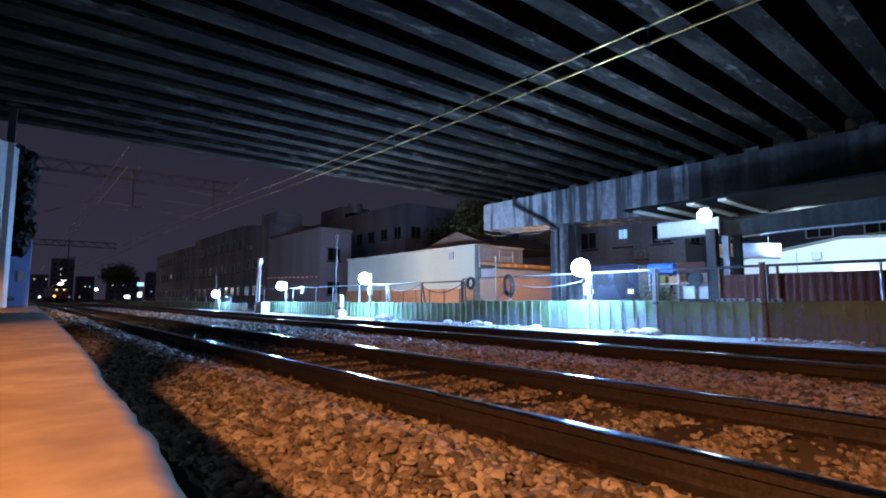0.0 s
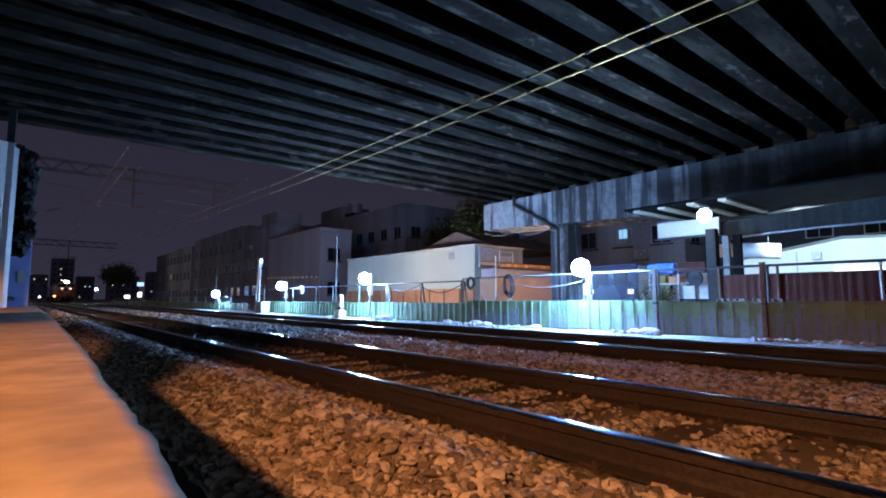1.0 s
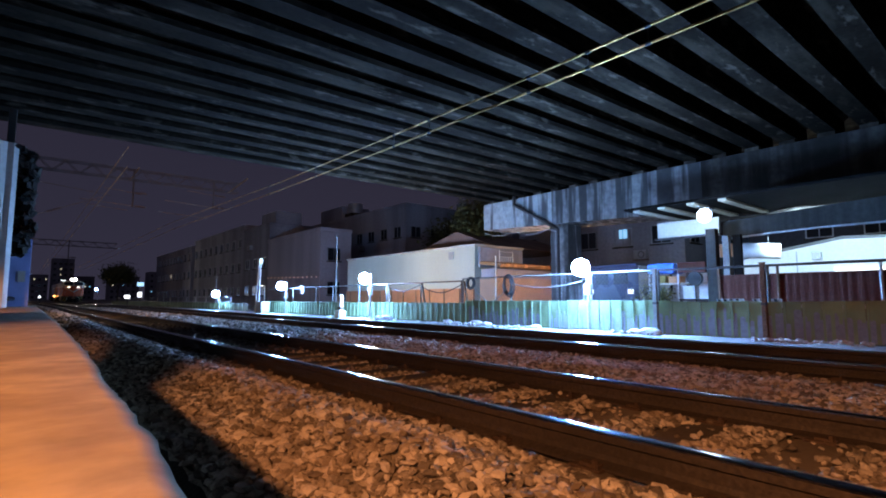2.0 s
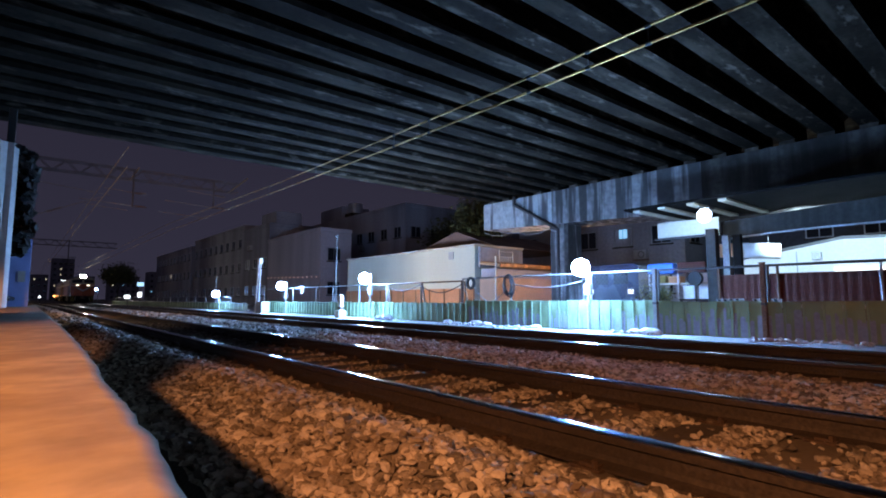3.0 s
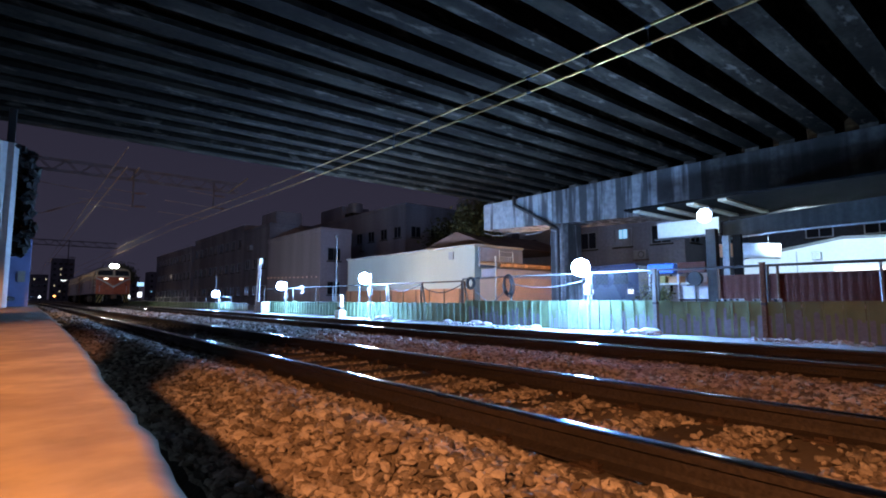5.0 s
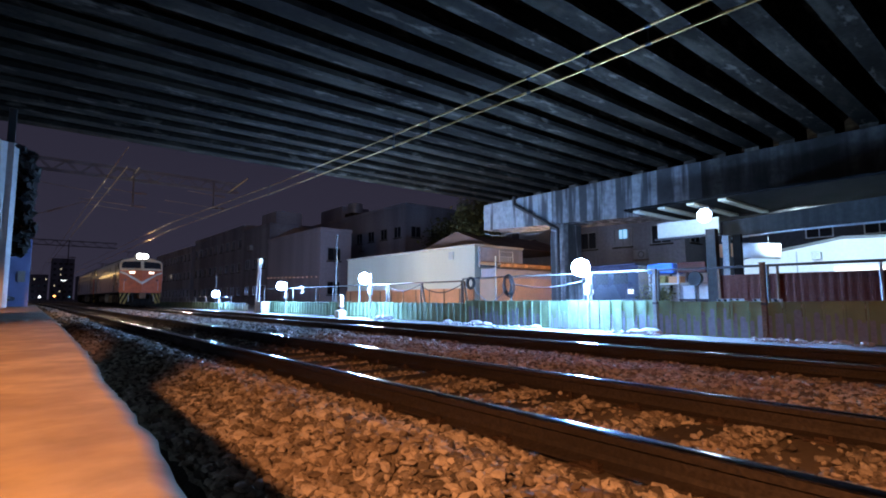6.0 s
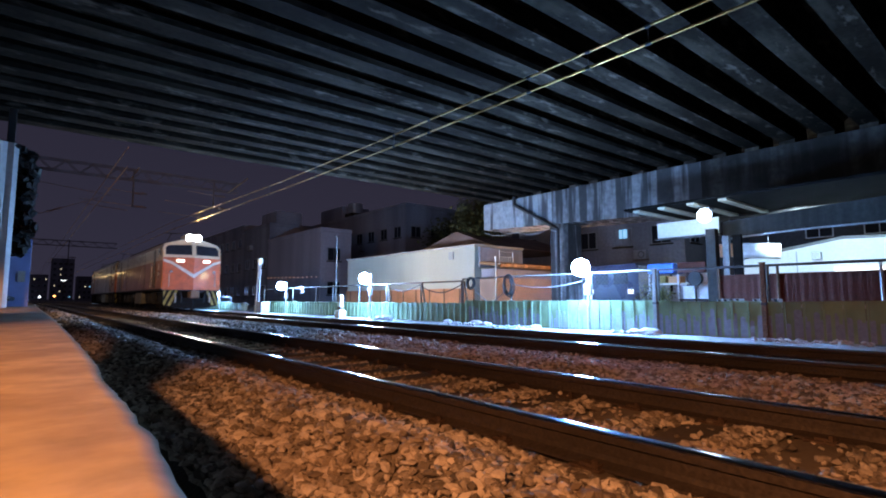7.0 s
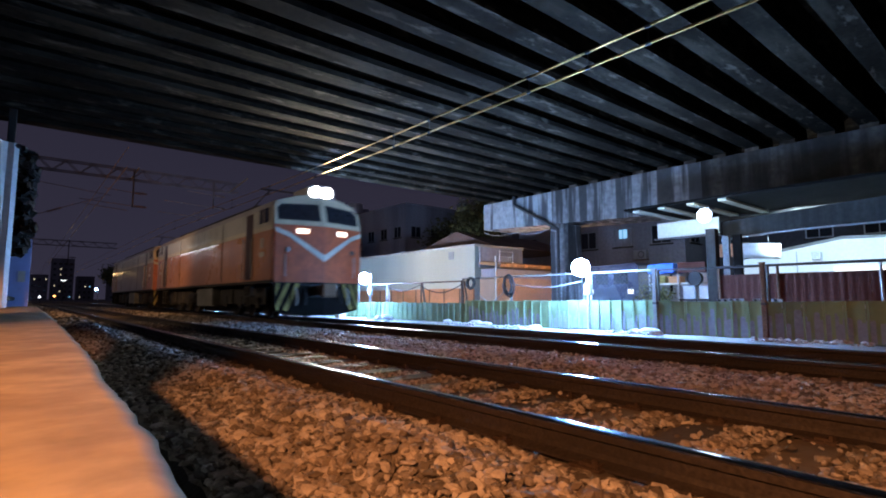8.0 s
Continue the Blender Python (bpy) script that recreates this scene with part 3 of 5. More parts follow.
railing("mesh_fence", [10.5, 8.7, 6.4, 4.95], FENCE_X + 0.35, 1.27, "steel tube fence with diamond wire mesh", 0.0, M_TANK, True)
railing("railing", [4.9, 3.05, 1.5, -0.5, -3.0], FENCE_X + 0.35, 1.26, "dark steel tube railing behind the hoarding", 0.0, M_DARKSTEEL, False, True)
railing("railing", [80 - 2.6 * i for i in range(20)], FENCE_X + 0.35, 0.85, "long low steel railing beside the tracks", 0.0, M_STEEL)

# ---- floodlights ----


def floodlight(place, strength):
    x, y, z = place
    f = thing("floodlight", "bright blue-white work floodlight on a steel pole", "floodlight", (x, y, 0), 0, "floodlights along the hoarding")
    part("pole", rod(B(), (0.24, 0, 0.0), (0.24, 0, z + 0.16), 0.03), M_STEEL, f, "grey lamp pole")
    bm = B()
    bmesh.ops.create_uvsphere(bm, u_segments=20, v_segments=12, radius=0.175, matrix=Matrix.Translation((0, 0, z)))
    part("lens", bm, glow("flood_lens", LED, strength), f, "glowing round lens", True)
    part("bracket", rod(B(), (0.15, 0, z), (0.24, 0, z), 0.02), M_DARKSTEEL, f)
    part("ballast_box", box(B(), 0.19, 0.30, -0.07, 0.07, z - 0.55, z - 0.32, 0.01), M_STEEL, f)
    return f


for place, strength in FLOODS:
    floodlight(place, strength)

# ---- locomotive ----
TRAIN_X = 6.3
LEN, HALF = 14.8, 1.30


def wheelset():
    bm = B()
    for s in (-1, 1):
        rod(bm, (s * 0.50, 0, 0), (s * 0.63, 0, 0), 0.43, 24)
        rod(bm, (s * 0.46, 0, 0), (s * 0.50, 0, 0), 0.46, 24)
        box(bm, s * 0.635 - 0.006, s * 0.635 + 0.006, -0.33, 0.33, -0.05, 0.05)
        box(bm, s * 0.636 - 0.006, s * 0.636 + 0.006, -0.05, 0.05, -0.33, 0.33)
    rod(bm, (-0.66, 0, 0), (0.66, 0, 0), 0.08, 12)
    return bm


SECTION = [(-HALF, 1.06), (HALF, 1.06), (HALF, 3.02), (1.16, 3.22), (0.8, 3.34), (0.35, 3.40), (-0.35, 3.40), (-0.8, 3.34), (-1.16, 3.22), (-HALF, 3.02)]


def clip_section(z0, z1):
    """The part of the body's cross section between two heights."""
    out = []
    k = len(SECTION)
    for z, keep in ((z0, 1), (z1, -1)):
        src = SECTION if not out else out
        res = []
        for i in range(len(src)):
            p, q = src[i], src[(i + 1) % len(src)]
            ip, iq = (p[1] - z) * keep >= 0, (q[1] - z) * keep >= 0
            if ip:
                res.append(p)
            if ip != iq:
                s = (z - p[1]) / (q[1] - p[1])
                res.append((p[0] + s * (q[0] - p[0]), z))
        out = res
    return out


WHEEL_Y = (1.9, 3.4, 4.9, 9.9, 11.4, 12.9)


def locomotive(name, label, lit, second=False):
    """Local space: x across, y from the front to the rear, z up from the rail."""
    lo = thing(name, label, "locomotive")
    side = M_SIDEGREY if second else M_SIDEORANGE
    # lower body, stripe and upper body are separate shells end to end
    body = part("body", prism(B(), clip_section(1.06, 2.40), "y", 0.05, LEN - 0.05), side, lo, "dull grey lower body" if second else "glossy orange lower body")
    if second:
        for y in (0.06, LEN - 2.56):
            part("cab_side", box(B(), -HALF - 0.003, HALF + 0.003, y, y + 2.5, 1.07, 2.395), M_SIDEORANGE, lo, "orange cab side")
    part("belt_stripe", prism(B(), [(u * 1.003, v) for u, v in clip_section(2.402, 2.53)], "y", 0.046, LEN - 0.046), M_WHITE, lo, "white stripe round the body")
    upper = prism(B(), clip_section(2.532, 3.40), "y", 0.05, LEN - 0.05)
    for v in upper.verts:
        v.co.y += 0.33 * (v.co.z - 2.55) * (1 if v.co.y < 1 else -1)
    part("upper_body", upper, M_GREY, lo, "light grey upper body and roof")
    part("sill", box(B(), -HALF - 0.01, HALF + 0.01, 0.06, LEN - 0.06, 0.98, 1.056, 0.01), M_UNDER, lo)
    for s in (0, 1):
        def fy(y):
            return LEN - y if s else y
        def fbox(bm, x0, x1, y0, y1, z0, z1, b=0.0):
            a, c = sorted((fy(y0), fy(y1)))
            return box(bm, x0, x1, a, c, z0, z1, b)
        def fprism(bm, outline, y0, y1):
            a, c = sorted((fy(y0), fy(y1)))
            return prism(bm, outline, "y", a, c)
        def prow(bm):
            """Bend the flat front into a shallow prow with its ridge in the middle."""
            for v in bm.verts:
                d = 0.30 * (1 - min(1.0, abs(v.co.x) / 1.28))
                d -= 0.33 * max(0.0, v.co.z - 2.55)
                v.co.y += d if s else -d
            return bm
        # front plate in two halves: orange below, pale mask above
        for x in (-1, 1):
            part("front_panel", prow(fprism(B(), [(0, 1.0), (x * 1.24, 1.0), (x * 1.28, 1.1), (x * 1.28, 2.53), (0, 2.53)], -0.03, 0.048)), M_ORANGE, lo, "orange cab front")
            mask = [(0, 2.533), (x * 1.28, 2.533), (x * 1.27, 3.0), (x * 1.12, 3.22), (x * 0.75, 3.34), (x * 0.40, 3.42), (x * 0.30, 3.62), (0, 3.62)]
            part("front_mask", prow(fprism(B(), mask, -0.025, 0.048)), M_CREAM, lo, "cream windscreen surround")
        part("cab_nose", fbox(B(), -1.0, 1.0, -0.055, 0.04, 1.02, 2.50), M_GREY, lo)
        part("headlight_hood", fprism(B(), [(-0.38, 3.36), (0.38, 3.36), (0.38, 3.63), (0.28, 3.70), (-0.28, 3.70), (-0.38, 3.63)], -0.02, 0.9), M_GREY, lo)
        for x in (-1, 1):
            # windscreens with rubber frames
            part("windscreen_frame", prow(fprism(B(), [(x * 0.09, 2.66), (x * 1.19, 2.66), (x * 1.19, 2.98), (x * 1.07, 3.12), (x * 0.09, 3.16)], -0.032, -0.026)), M_RUBBER, lo)
            ws = part("windscreen", prow(fprism(B(), [(x * 0.13, 2.70), (x * 1.15, 2.70), (x * 1.15, 2.96), (x * 1.05, 3.08), (x * 0.13, 3.12)], -0.038, -0.033)), M_PANE, lo, "dark windscreen pane")
            a, c = Vector((x * 0.3, fy(-0.044), 2.68)), Vector((x * 0.72, fy(-0.044), 2.98))
            part("wiper", prow(rod(B(), a, c, 0.010, 6)), M_BLACK, ws)
            # number lights
            part("number_light", prow(fbox(B(), x * 0.58 - 0.16, x * 0.58 + 0.16, -0.055, -0.031, 2.31, 2.43, 0.008)), M_NUMBER if (lit and not s) else M_WHITE, lo, "small lit number box")
            # V stripe
            w = 0.12
            pts = [(0.0, 1.56), (0.0, 1.56 + w * 1.5), (x * 0.92, 2.33), (x * 1.284, 2.46), (x * 1.284, 2.46 - w), (x * 0.92, 2.33 - w * 1.05)]
            part("v_stripe", prow(fprism(B(), pts, -0.037, -0.0315)), M_WHITE, lo, "white V-shaped stripe")
            # handrails and tail lamps
            part("handrail", rod(B(), (x * 1.02, fy(-0.13), 1.15), (x * 1.02, fy(-0.13), 1.75), 0.014), M_STEEL, lo)
            part("tail_lamp", rod(B(), (x * 0.95, fy(-0.09), 1.86), (x * 0.95, fy(-0.15), 1.86), 0.07, 16), M_CERAMIC, lo)
            # side cab window and door
            xs = x * (HALF + 0.004)
            part("cab_window", fbox(B(), min(xs, xs + x * 0.012), max(xs, xs + x * 0.012), 0.35, 1.05, 2.62, 3.02, 0.004), M_PANE, lo)
            part("window_post", fbox(B(), min(xs, xs + x * 0.02), max(xs, xs + x * 0.02), 0.68, 0.72, 2.60, 3.03), M_WHITE, lo)
            door = part("cab_door", fbox(B(), min(xs, xs + x * 0.010), max(xs, xs + x * 0.010), 1.55, 2.12, 1.10, 2.98, 0.004), M_DOOR, lo, "dark red-brown cab door")
            part("grab_rail", rod(B(), (x * (HALF + 0.06), fy(1.47), 1.15), (x * (HALF + 0.06), fy(1.47), 2.3), 0.015), M_STEEL, lo)
            part("grab_rail", rod(B(), (x * (HALF + 0.06), fy(2.20), 1.15), (x * (HALF + 0.06), fy(2.20), 2.3), 0.015), M_STEEL, lo)
            st = B()
            for z in (0.35, 0.62, 0.88):
                fbox(st, x * HALF - 0.14 if x > 0 else -HALF - 0.02, x * HALF + 0.02 if x > 0 else -HALF + 0.14, 1.58, 2.08, z, z + 0.03)
            fbox(st, x * (HALF - 0.02) - 0.012, x * (HALF - 0.02) + 0.012, 1.56, 1.60, 0.33, 1.0)
            fbox(st, x * (HALF - 0.02) - 0.012, x * (HALF - 0.02) + 0.012, 2.07, 2.11, 0.33, 1.0)
            part("cab_step", st, M_UNDER, lo)
            # emblem under the cab window
            em = B()
            fbox(em, min(xs, xs + x * 0.006), max(xs, xs + x * 0.006), 0.72, 0.92, 1.95, 2.22, 0.002)
            fbox(em, min(xs, xs + x * 0.006), max(xs, xs + x * 0.006), 0.66, 0.98, 1.70, 1.84, 0.002)
            part("emblem", em, M_WHITE, lo, "pale painted emblem bars")
        # pilot with yellow and black stripes
        pilot = None
        for x in (-1, 1):
            half = prow(fprism(B(), [(0, 0.12), (x * 0.55, 0.12), (x * 1.22, 0.25), (x * 1.24, 0.98), (x * 0.62, 0.98), (x * 0.45, 0.60), (0, 0.60)], -0.02, 0.10))
            pilot = part("pilot", half, M_BLACK, lo, "snow plough pilot with yellow and black warning stripes")
            for i in range(3):
                u = 0.62 + i * 0.24
                pts = [(x * u, 0.97), (x * (u + 0.11), 0.97), (x * min(u + 0.41, 1.22), 0.27 + max(0, u + 0.41 - 1.22) * 2.0), (x * min(u + 0.30, 1.21), 0.24 + max(0, u + 0.30 - 1.21) * 2.0)]
                part("warning_stripe", prow(fprism(B(), pts, -0.027, -0.0225)), M_YELLOW, pilot, "yellow warning stripe")
        # coupler, buffer beam, hoses
        bm = B()
        fbox(bm, -0.15, 0.15, -0.52, 0.1, 0.66, 0.92, 0.03)
        fbox(bm, -0.20, 0.20, -0.72, -0.50, 0.60, 0.96, 0.05)
        part("coupler", bm, M_RUST, lo, "heavy knuckle coupler")
        for x in (-0.75, -0.5, 0.5, 0.75):
            bm = B()
            pts = [Vector((x, fy(-0.22 - 0.12 * math.sin(a * 0.5)), 0.85 - 0.09 * a)) for a in range(6)]
            for p, q in zip(pts, pts[1:]):
                rod(bm, p, q, 0.025, 8)
            part("brake_hose", bm, M_STEEL if abs(x) > 0.6 else M_RUBBER, lo)
    # lamps
    bm = B()
    for x in (-0.14, 0.14):
        rod(bm, (x * 1.25, -0.016, 3.52), (x * 1.25, -0.026, 3.52), 0.135, 20)
    part("headlight", bm, M_HEADLAMP if lit else M_PANE, lo, "bright twin headlight" if lit else "unlit twin headlight")
    part("headlight_visor", box(B(), -0.36, 0.36, -0.17, -0.02, 3.345, 3.365, 0.005), M_GREY, lo)
    # side grilles, ribs and panel joints
    for x in (-1, 1):
        xs = x * (HALF + 0.003)
        for i, y in enumerate((4.4, 10.2)):
            bm = B()
            box(bm, min(xs, xs + x * 0.012), max(xs, xs + x * 0.012), y, y + 0.015, 1.1, 3.0)
            part("panel_joint", bm, M_UNDER, lo)
        for y in (5.0, 6.6, 8.2):
            bm = B()
            for j in range(7):
                z = 2.62 + j * 0.052
                box(bm, min(xs, xs + x * 0.014), max(xs, xs + x * 0.014), y, y + 1.0, z, z + 0.022)
            part("grille", bm, M_GREY, lo)
    # roof gear
    part("roof_box", box(B(), -0.55, 0.55, 5.2, 8.2, 3.39, 3.62, 0.03), M_UNDER, lo)
    part("roof_walk", box(B(), -0.9, -0.5, 2.6, 12.4, 3.36, 3.42, 0.01), M_UNDER, lo)
    for y in (2.9, 3.7, 9.2, 10.4, 11.2):
        part("roof_insulator", rod(B(), (0.3, y, 3.38), (0.3, y, 3.68), 0.07, 10), M_CERAMIC, lo)
    bm = B()
    yb = 2.7
    for x in (-0.45, 0.45):
        rod(bm, (x, yb, 3.45), (x * 0.8, yb + 1.5, 3.72), 0.022)
        rod(bm, (x * 0.8, yb + 1.5, 3.72), (x, yb - 0.05, 3.98), 0.018)
    box(bm, -0.75, 0.75, yb - 0.12, yb - 0.02, 3.97, 4.0, 0.008)
    rod(bm, (-0.5, yb, 3.46), (0.5, yb, 3.46), 0.03)
    part("pantograph", bm, M_DARKSTEEL, lo, "raised dark pantograph")
    # underframe
    for yc in (3.4, 11.4):
        for x in (-1, 1):
            bm = B()
            box(bm, x * 0.92 - 0.07, x * 0.92 + 0.07, yc - 2.1, yc + 2.1, 0.40, 0.90, 0.02)
            for d in (-1.5, 0, 1.5):
                box(bm, x * 0.92 - 0.10, x * 0.92 + 0.12, yc + d - 0.18, yc + d + 0.18, 0.30, 0.66, 0.03)
            for d in (-0.75, 0.75):
                rod(bm, (x * 0.98, yc + d, 0.44), (x * 0.98, yc + d, 0.92), 0.09, 10)
            part("bogie_frame", bm, M_UNDER, lo)
    part("centre_sill", box(B(), -0.42, 0.42, 0.3, LEN - 0.3, 0.10, 0.975), M_UNDER, lo)
    part("equipment_box", box(B(), -1.16, 1.16, 5.9, 7.9, 0.30, 0.975, 0.04), M_TANK, lo, "grey equipment box under the frame")
    part("air_tank", rod(B(), (-1.0, 8.1, 0.62), (-1.0, 9.1, 0.62), 0.2, 14), M_UNDER, lo)
    part("air_tank", rod(B(), (1.0, 8.1, 0.62), (1.0, 9.1, 0.62), 0.2, 14), M_UNDER, lo)
    sets = []
    for y in WHEEL_Y:
        ws = part("wheelset", wheelset(), M_UNDER, lo)
        ws.location = (0, y, 0.46)
        sets.append(ws)
    return lo, sets


LOCO, LOCO_WHEELS = locomotive("locomotive", "orange electric locomotive with white V stripe, cream cab and lit headlight", True)
LOCO2, LOCO2_WHEELS = locomotive("locomotive", "second orange and grey electric locomotive coupled behind the first", False, True)

# ---- overhead line ----


WIRE_Y = (-8.0, 6.0, 10.0, 16.0, 32.0, 140.0)
CONTACT_Z = (4.11, 4.14, 4.165, 4.26, 4.62, 5.0)
MESSENGER_Z = (4.36, 4.39, 4.43, 4.52, 5.05, 5.9)


def overhead_line(x, label):
    w = thing("overhead_line", label, "overhead wire", (x, 0, 0))
    for name, heights, r, lab in (("contact_wire", CONTACT_Z, 0.012, "bright copper contact wire"), ("messenger_wire", MESSENGER_Z, 0.011, "")):
        bm = B()
        for a, b in zip(zip(WIRE_Y, heights), zip(WIRE_Y[1:], heights[1:])):
            rod(bm, (0, a[0], a[1]), (0, b[0], b[1]), r * (1.6 if b[0] < 12 else 1.0), 8)
        part(name, bm, M_COPPER, w, lab)
    for y in (3.3, 4.25, 5.4, 8.1, 9.4, 13.4, 17.0, 21.0, 26.0, 31.0):
        low, high = float(np.interp(y, WIRE_Y, CONTACT_Z)), float(np.interp(y, WIRE_Y, MESSENGER_Z))
        part("dropper", rod(B(), (0, y, low), (0, y, high), 0.006, 6), M_DARKSTEEL, w)
        for z in (low, high):
            part("clamp", rod(B(), (0, y - 0.04, z), (0, y + 0.04, z), 0.030, 8), M_DARKSTEEL, w)
    return w


overhead_line(TRAIN_X, "twin copper overhead wires with clamps under the bridge")


def far_wire():
    w = thing("overhead_line", "thin dark overhead wires of the near track", "overhead wire", (2.5, 0, 0))
    part("contact_wire", rod(B(), (0, 20, 5.2), (0, 160, 5.6), 0.012, 8), M_COPPER, w)
    part("messenger_wire", rod(B(), (0, 20, 5.9), (0, 160, 6.3), 0.011, 8), M_COPPER, w)


far_wire()


M_GANTRY = mat("weathered_steel", (0.075, 0.05, 0.042), 0.8, 0.2, vary=0.35, scale=6, bump=0.2, stain=0.4)


def gantry(y, z, x0, x1, label, drops, h=0.55):
    g = thing("portal_gantry", label, "gantry", (0, y, 0), 0, "portal gantries over the tracks")
    for zz in (z, z + h):
        for d in (-0.22, 0.22):
            part("chord", box(B(), x0 - 1.2, x1, d - 0.024, d + 0.024, zz - 0.024, zz + 0.024), M_GANTRY, g)
    n = int((x1 - x0) / 0.55)
    for d in (-0.22, 0.22):
        bm = B()
        for i in range(n):
            a = x0 + (x1 - x0) * i / n
            b = x0 + (x1 - x0) * (i + 1) / n
            p, q = ((a, d, z), (b, d, z + h)) if i % 2 else ((a, d, z + h), (b, d, z))
            rod(bm, p, q, 0.017, 6)
        part("lattice", bm, M_GANTRY, g)
    for x in (x0 - 1.1,):
        part("mast", box(B(), x - 0.12, x + 0.12, -0.12, 0.12, -0.1, z + h + 0.3), M_DARKSTEEL, g)
    for x, low, reach in drops:
        part("drop_tube", rod(B(), (x, 0, z + h), (x, 0, low), 0.042), M_GANTRY, g)
        # a registration arm below, a sloping bracket above and a stay between them
        for zz, end, drop in ((low + 0.08, reach, 0.14), (low + 0.82, reach * 0.55, 0.10)):
            arm = part("cantilever", rod(B(), (x, 0, zz), (x - end, 0, zz + drop), 0.016), M_RUST, g)
            bm = B()
            for i in range(6):
                rod(bm, (x + 0.12 + i * 0.085, 0, zz), (x + 0.155 + i * 0.085, 0, zz), 0.075, 10)
            rod(bm, (x, 0, zz), (x + 0.68, 0, zz), 0.03)
            part("insulator", bm, M_CERAMIC, arm, "dark ribbed insulator")
    return g


gantry(32.0, 7.22, 0.2, 9.9, "rusty lattice portal gantry carrying the overhead wires", [(4.36, 5.70, 2.4), (8.52, 6.08, 2.6)])
gantry(68.0, 6.45, 0.2, 8.0, "distant lattice portal gantry over the tracks", [(3.6, 4.4, 2.0)])


def span_wires():
    """Stays that cross the line beside the gantry, and bars put in for lit stretches of wire."""
    w = thing("span_wire", "rusty sloping stay wires beside the portal gantry", "overhead wire", (0, 33.6, 0))
    for a, b in (((0.2, 5.05), (3.1, 6.38)), ((0.35, 6.85), (3.5, 6.52)), ((2.3, 5.92), (4.35, 5.75)), ((5.9, 5.86), (8.6, 5.72))):
        part("stay", rod(B(), (a[0], 0, a[1]), (b[0], 0, b[1]), 0.016, 6), M_RUST, w)
    bm = B()
    for i in range(6):
        rod(bm, (0.75 + i * 0.1, 0, 5.30 + i * 0.046), (0.80 + i * 0.1, 0, 5.323 + i * 0.046), 0.07, 10)
    part("insulator", bm, M_CERAMIC, w, "dark ribbed insulator")
    # short bars placed only where the wires would catch the light
    f = thing("lit_wire_bar", "pale copper bars standing in for lit stretches of wire", "overhead wire")
    part("wire", rod(B(), (9.95, 34.0, 7.6), (10.15, 31.0, 8.0), 0.035, 8), M_COPPER, f)
    part("wire", rod(B(), (4.45, 34.0, 7.6), (4.45, 31.2, 7.75), 0.03, 8), M_COPPER, f)


span_wires()

# ---- buildings ----


def window_unit(w, h, lit=None):
    """Frame, recessed pane and sill in a local plane facing -x; built once for a kind."""
    f = 0.06
    frame_bm = B()
    box(frame_bm, -0.05, 0.02, -w / 2, w / 2, -h / 2, -h / 2 + f)
    box(frame_bm, -0.05, 0.02, -w / 2, w / 2, h / 2 - f, h / 2)
    box(frame_bm, -0.05, 0.02, -w / 2, -w / 2 + f, -h / 2 + f, h / 2 - f)
    box(frame_bm, -0.05, 0.02, w / 2 - f, w / 2, -h / 2 + f, h / 2 - f)
    box(frame_bm, -0.04, 0.02, -0.02, 0.02, -h / 2 + f, h / 2 - f)
    pane_bm = box(B(), -0.015, 0.0, -w / 2 + f, w / 2 - f, -h / 2 + f, h / 2 - f)
    sill_bm = box(B(), -0.14, 0.0, -w / 2 - 0.06, w / 2 + 0.06, -h / 2 - 0.08, -h / 2 - 0.003)
    return mesh_of("window_frame", frame_bm, M_STEEL), mesh_of("pane", pane_bm, M_PANE), mesh_of("sill", sill_bm, M_CONC)


WIN = window_unit(1.3, 1.2)
PANE_LIT = mesh_of("pane", box(B(), -0.016, 0.0, -0.5, -0.05, -0.1, 0.45), M_WINLIT)
PANE_BLUE = mesh_of("pane", box(B(), -0.016, 0.0, -0.30, 0.26, -0.05, 0.52), M_WINBLUE)


